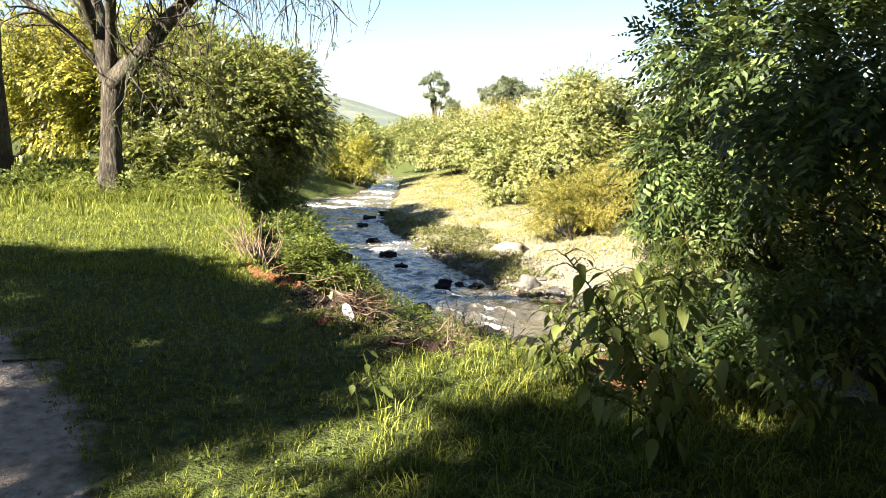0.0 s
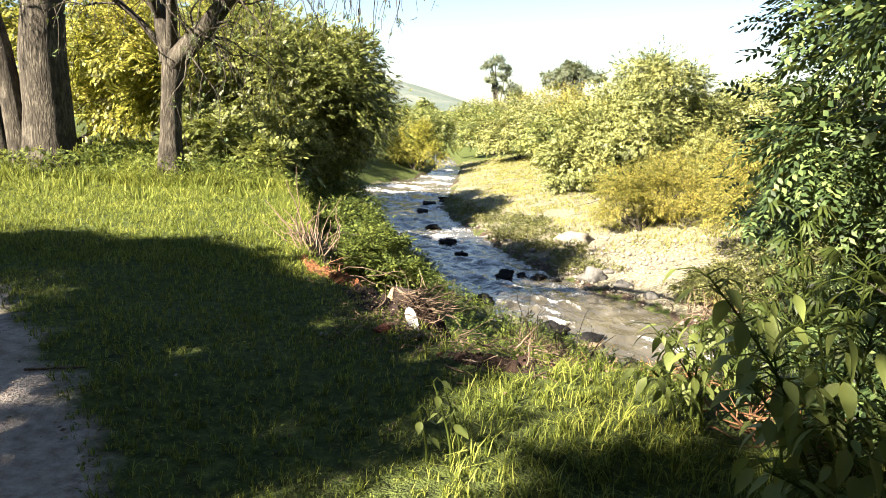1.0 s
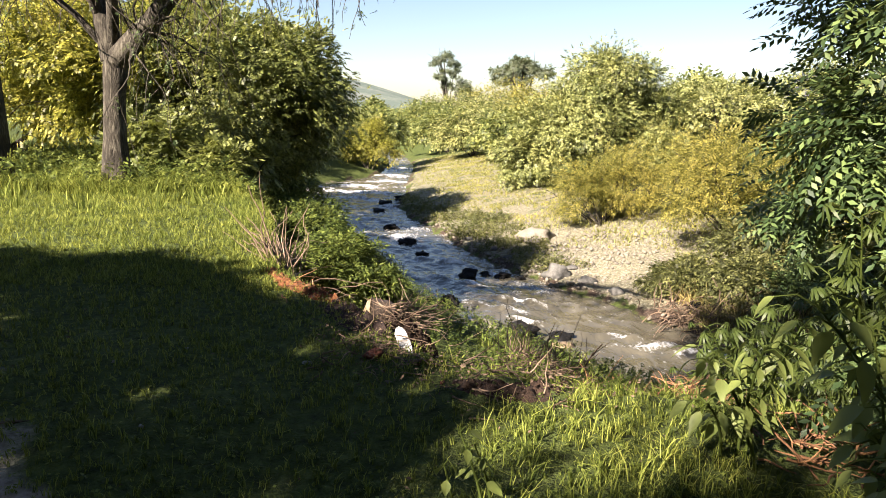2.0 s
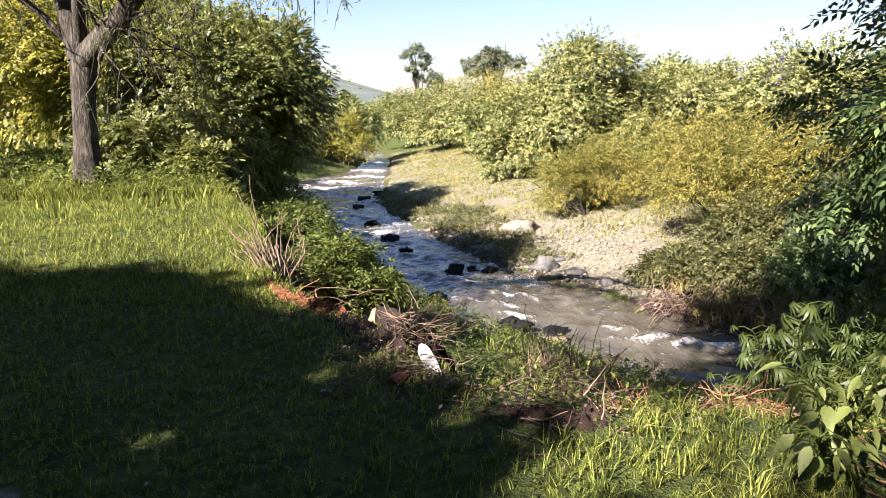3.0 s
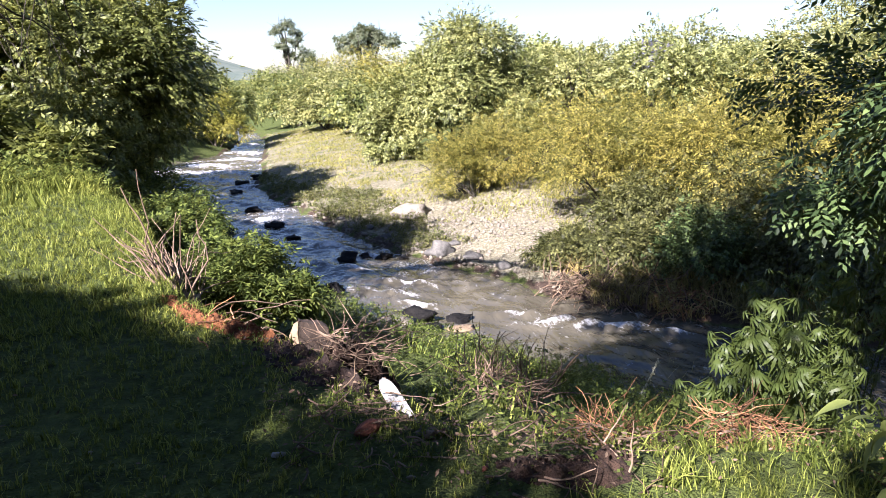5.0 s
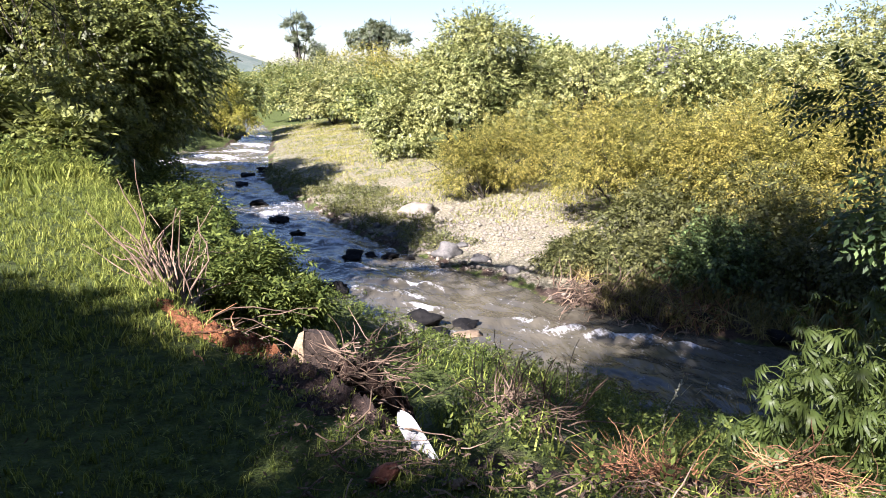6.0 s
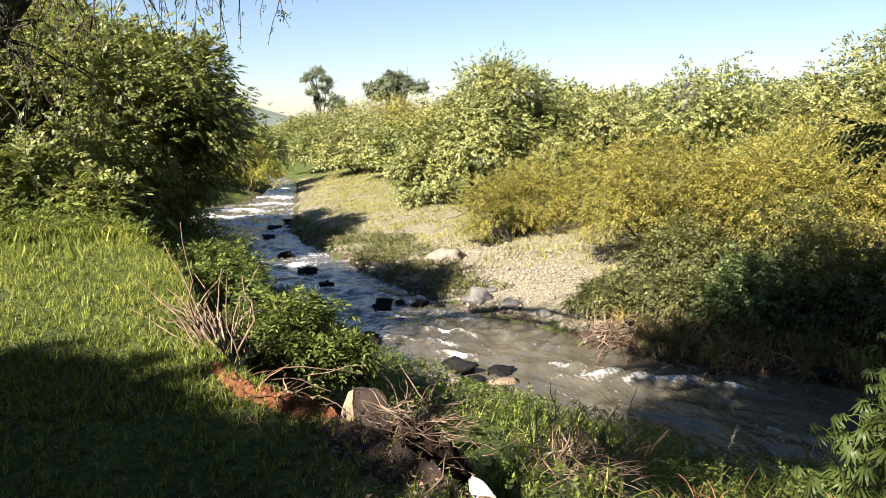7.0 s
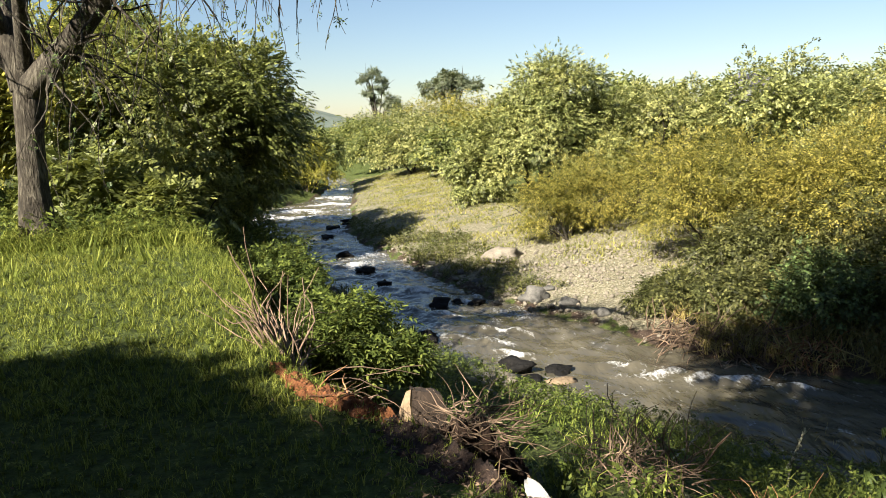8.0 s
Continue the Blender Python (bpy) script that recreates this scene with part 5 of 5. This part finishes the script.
leaning_plate()
set_stone("broken_brick", 781, (-0.7, 5.34), (0.13, 0.09, 0.07), M_BRICK, "worn red brick half sunk in the earth", "brick", "", 0.15, 20, rough=0.12)
for k, (x, y, s, m) in enumerate([(-1.05, 5.22, 0.05, M_WHITE), (-0.97, 5.28, 0.03, M_SLAB), (-0.5, 5.3, 0.045, M_PALEROCK), (-0.46, 5.26, 0.06, M_SLAB), (-0.3, 4.98, 0.035, M_BRICK), (-0.79, 5.72, 0.04, M_PALEROCK), (-2.0, 5.0, 0.035, M_PALEROCK), (-1.75, 5.3, 0.025, M_WHITE), (-1.3, 6.2, 0.03, M_PALEROCK),
                                  (-0.2, 5.25, 0.04, M_SLAB), (-1.5, 4.3, 0.03, M_WHITE), (-0.57, 4.97, 0.03, M_PALEROCK), (-0.85, 5.2, 0.03, M_SLAB), (-0.4, 5.3, 0.05, M_BRICK), (-0.97, 6.3, 0.05, M_PALEROCK), (-0.8, 6.05, 0.035, M_SLAB)]):
    set_stone("rubble", 785 + k, (x, y), (s, s * 0.7, s * 0.55), m, "small broken piece of rubble in the grass", "rubble", "lawn rubble", 0.15, k * 50.0, tilt=k * 23 % 40 - 20, rough=0.4, detail=1 + k % 2)


def earth_ridge(name, seed, pts, width, height, mat, label):
    """A low crumbly ridge of earth along a line, as one lumpy skin."""
    pts = np.array(pts, float)
    n, m = 150, 36
    u = np.linspace(0, len(pts) - 1.001, n)
    c = np.stack([np.interp(u, np.arange(len(pts)), pts[:, k]) for k in (0, 1)], -1)
    t = np.gradient(c, axis=0)
    t /= np.linalg.norm(t, axis=1)[:, None]
    v = np.linspace(-1, 1, m)
    end = np.sin(np.linspace(0, np.pi, n)) ** 0.5
    x = c[:, 0:1] - t[:, 1:2] * v * width * (0.3 + 0.7 * end[:, None])
    y = c[:, 1:2] + t[:, 0:1] * v * width * (0.3 + 0.7 * end[:, None])
    lump = np.array([[noise.fractal(Vector((a * 14, b * 14, seed)), 0.75, 2.2, 6) for a, b in zip(r, s)] for r, s in zip(x, y)])
    z = ground_z(x, y) - 0.03 + (1 - v ** 2) * end[:, None] * height * (0.8 + 0.35 * lump) + 0.014 * lump
    i = np.arange(n * m).reshape(n, m)
    f = np.stack([i[:-1, :-1], i[1:, :-1], i[1:, 1:], i[:-1, 1:]], -1).reshape(-1, 4)
    return tagged(new(name, mesh_of(name, np.stack([x, y, z], -1).reshape(-1, 3), f, mat, True)), label, "earth")


M_DARKEARTH = plain("dark_earth", [(0.3, (0.018, 0.012, 0.01)), (0.7, (0.06, 0.04, 0.03))], 14.0, 0.95, 0.04)
M_BROWNEARTH = plain("brown_earth", [(0.3, (0.014, 0.009, 0.006)), (0.7, (0.055, 0.033, 0.022))], 14.0, 0.95, 0.04)
earth_ridge("orange_earth", 800, [(-2.0, 7.5), (-1.68, 6.98), (-1.32, 6.64), (-1.05, 6.5)], 0.1, 0.09, M_ORANGE, "crumbly orange earth on the broken lawn edge")
earth_ridge("dark_earth", 801, [(-1.35, 6.6), (-0.95, 6.25), (-0.72, 5.95), (-0.66, 5.75)], 0.3, 0.07, M_DARKEARTH, "dark crumbled earth below the lawn edge")
earth_ridge("brown_earth", 802, [(-0.28, 5.02), (-0.1, 4.95), (0.12, 4.93), (0.32, 5.06)], 0.16, 0.075, M_BROWNEARTH, "reddish brown crumbled earth on the lawn edge")
earth_ridge("brown_earth", 803, [(0.45, 6.35), (0.75, 6.25), (0.95, 6.15), (1.1, 5.8), (1.35, 5.6)], 0.32, 0.13, M_BROWNEARTH, "reddish brown crumbled earth under the dry roots")
earth_ridge("dark_earth", 804, [(-1.05, 7.1), (-0.75, 6.95), (-0.4, 6.7)], 0.28, 0.5, M_BROWNEARTH, "brown crumbled earth under a heap of twigs")


def twig_heap(name, seed, place, n, length, spread, way, mat, label, category="twigs", thick=0.006, rise=0.3, fan=0.5, sag=0.0, z=None):
    """A heap or fan of dead twigs; each twig is a piece of its own."""
    rng = np.random.default_rng(seed)
    z0 = float(ground_z(*place)) if z is None else z
    ob = thing(name, (*place, z0), label, category)
    for _ in range(n):
        o = rng.normal(0, spread, 3) * (1, 1, 0)
        o[2] = (float(ground_z(place[0] + o[0], place[1] + o[1])) - z0 if z is None else -1.5 * float(o[0] ** 2 + o[1] ** 2)) + rng.uniform(-0.02, rise * 0.3)
        d = np.array(way, float) + rng.normal(0, fan, 3)
        d[2] = abs(d[2]) if way[2] > 0.3 else d[2] * 0.25
        pts = bent(rng, o, d, length * rng.uniform(0.45, 1.1), 6, 0.2, sag)
        if sag or way[2] <= 0.3:
            pts[:, 2] = np.maximum(pts[:, 2], ground_z(pts[:, 0] + place[0], pts[:, 1] + place[1]) - z0 + 0.01)
        part("twig", mesh_of("twig", *tube(pts, thick * rng.uniform(0.6, 1.3) * np.linspace(1, 0.35, 7), 5), mat, True), ob)
    return ob


twig_heap("dead_shrub", 810, (-1.9, 7.78), 70, 0.82, 0.07, (-0.3, 0.55, 0.4), M_TWIG, "fan of bare grey-brown dead twigs on the bank edge", "dead shrub", 0.0085, 0.1, 0.2)
twig_heap("dead_shrub", 822, (-2.0, 8.1), 24, 0.6, 0.12, (-0.2, 0.5, 0.4), M_TWIG, "thicket of bare brown dead twigs on the bank edge", "dead shrub", 0.006, 0.1, 0.28)
twig_heap("root_heap", 809, (-1.5, 6.85), 26, 0.4, 0.16, (0.6, -0.4, 0.12), M_REDROOT, "thin red roots lying on the broken lawn edge", "roots", 0.005, 0.1, 0.5)
twig_heap("fallen_twigs", 811, (-1.75, 7.7), 30, 0.75, 0.08, (0.9, -0.22, 0.0), M_TWIG, "bare twigs lying along the bank edge", "twigs", 0.0065, 0.3, 0.16, 0.1)
twig_heap("twig_heap", 812, (-0.74, 6.95), 150, 0.34, 0.14, (0.15, 0.0, 0.15), M_TWIG, "tangled heap of dry twigs beside the pointed stone", "twigs", 0.0042, 0.4, 0.9, z=float(ground_z(-0.74, 6.95)) + 0.42)
twig_heap("twig_heap", 823, (-1.15, 7.35), 60, 0.36, 0.12, (0.5, 0.0, 0.1), M_TWIG, "dry twigs heaped at the foot of the pointed stone", "twigs", 0.006, 0.5, 0.8)
twig_heap("root_heap", 813, (0.8, 6.25), 295, 0.34, 0.14, (-0.5, 0.0, 0.1), M_REDROOT, "heap of dry orange roots on the bank", "roots", 0.0036, 0.5, 0.6)
twig_heap("root_heap", 814, (1.15, 5.65), 240, 0.26, 0.12, (0.4, 0.0, 0.12), M_REDROOT, "heap of dry orange roots on the bank", "roots", 0.0036, 0.6, 0.8, z=float(ground_z(1.15, 5.65)) + 0.08)
twig_heap("root_heap", 815, (1.35, 4.45), 60, 0.3, 0.16, (0.3, 0.1, 0.25), M_REDROOT, "dry reddish roots under the leafy plants", "roots", 0.006, 0.3, 0.6)
twig_heap("dry_brush", 816, (0.36, 7.35), 150, 0.45, 0.17, (0.0, 0.0, 0.45), M_TWIG, "dry tangled brush on the bank slope", "brush", 0.0055, 0.9, 0.85)
twig_heap("dry_brush", 817, (4.5, 17.4), 90, 1.1, 0.45, (-0.2, -0.6, 0.5), M_TWIG, "dry brown brush hanging over the far water's edge", "brush", 0.016, 0.3, 0.5, 0.12)
twig_heap("dry_brush", 818, (5.5, 16.5), 110, 1.1, 0.5, (-0.2, -0.6, 0.5), M_TWIG, "dry brown brush hanging over the far water's edge", "brush", 0.016, 0.3, 0.5, 0.14)
twig_heap("root_clump", 819, (6.3, 15.75), 110, 0.7, 0.26, (-0.2, -0.5, 0.45), M_REDROOT, "orange-brown clump of roots at the far water's edge", "roots", 0.014, 0.4, 0.5, 0.16)
twig_heap("fallen_branch", 820, (0.45, 7.4), 3, 0.75, 0.06, (0.8, 0.2, 0.5), M_TWIG, "thin pale fallen branch leaning on the bank", "branch", 0.012, 0.1, 0.2)
twig_heap("dry_sticks", 824, (-0.7, 5.36), 46, 0.22, 0.17, (0.5, -0.2, 0.0), M_TWIG, "short dry sticks strewn round the broken brick", "twigs", 0.004, 0.25, 0.7)
twig_heap("dry_sticks", 825, (0.0, 5.0), 40, 0.22, 0.16, (0.6, 0.1, 0.0), M_TWIG, "short dry sticks strewn over a mound of earth", "twigs", 0.004, 0.3, 0.6, z=float(ground_z(0.0, 5.0)) + 0.08)
twig_heap("fallen_branch", 821, (-2.25, 4.2), 2, 0.35, 0.03, (0.9, 0.1, 0.0), M_TWIG, "short dry stick lying on the dirt track", "branch", 0.01, 0.02, 0.1)


M_STALK = plain("pale_stalk", [(0.4, (0.1, 0.1, 0.05)), (0.6, (0.42, 0.4, 0.29))], 30.0, 0.8, 0.01)


def flower_stalk(seed, place, top):
    """A dried flower spike with small pods up its upper half."""
    rng = np.random.default_rng(seed)
    z = float(ground_z(*place))
    ob = thing("seed_stalk", (*place, z), "pale dried seed stalk standing on the bank", "plant", "seed stalks")
    h = top[2] - z
    pts = np.array([(0, 0, -0.03), (0.01, 0, h * 0.3), (0.03, 0, h * 0.6), (top[0] - place[0], top[1] - place[1], h)])
    part("stem", mesh_of("stem", *tube(pts, [0.009, 0.009, 0.01, 0.004], 6), M_STALK, True), ob)
    pods = [tube(np.array([o, o + d * 0.012, o + d * 0.03]), [0.006, 0.011, 0.003], 5) for o, d in
            ((pts[2] + (pts[3] - pts[2]) * u * rng.uniform(0.98, 1.02), rng.normal(0, 1, 3) / 1.7) for u in np.linspace(-0.5, 1, 40))]
    tagged(part("seed_head", mesh_of("seed_head", *joined(pods), M_STALK, True), ob), kind="stuff")


flower_stalk(830, (1.05, 8.6), (1.37, 8.78, -1.22))
flower_stalk(831, (2.2, 8.9), (2.42, 9.05, -1.38))


def litter():
    """Dry leaves and bits of twig strewn along the broken edge."""
    rng = np.random.default_rng(840)
    n = 1500
    u = rng.random(n)
    line = np.array([(-1.2, 6.5), (-0.9, 5.6), (-0.65, 5.3), (-0.2, 4.98), (0.3, 5.1), (1.4, 5.3)])
    c = np.stack([np.interp(u * 5, np.arange(6), line[:, k]) for k in (0, 1)], -1) + rng.normal(0, 0.15, (n, 2))
    c[: n // 4] = np.stack([rng.uniform(-4.5, 1.5, n // 4), rng.uniform(2.4, 7.0, n // 4)], -1)
    p = np.c_[c, ground_z(c[:, 0], c[:, 1]) + rng.uniform(0.01, 0.11, n)]
    leaf = (np.array([(0, 0, 0), (0.4, 0.22, 0.06), (1, 0, 0.0), (0.4, -0.22, 0.08)]), np.array([(0, 1, 2, 3)]))
    return scattered(leaf, p, *frames_for(rng, rng.normal(0, 1, (n, 3)) * (1, 1, 0.3), rng.normal(0, 0.5, (n, 3)) + (0, 0, 1)), rng.uniform(0.012, 0.032, n))


tagged(new("leaf_litter", mesh_of("leaf_litter", *litter(), M_TWIG)), "dry brown leaves strewn on the lawn edge", "litter", kind="stuff")
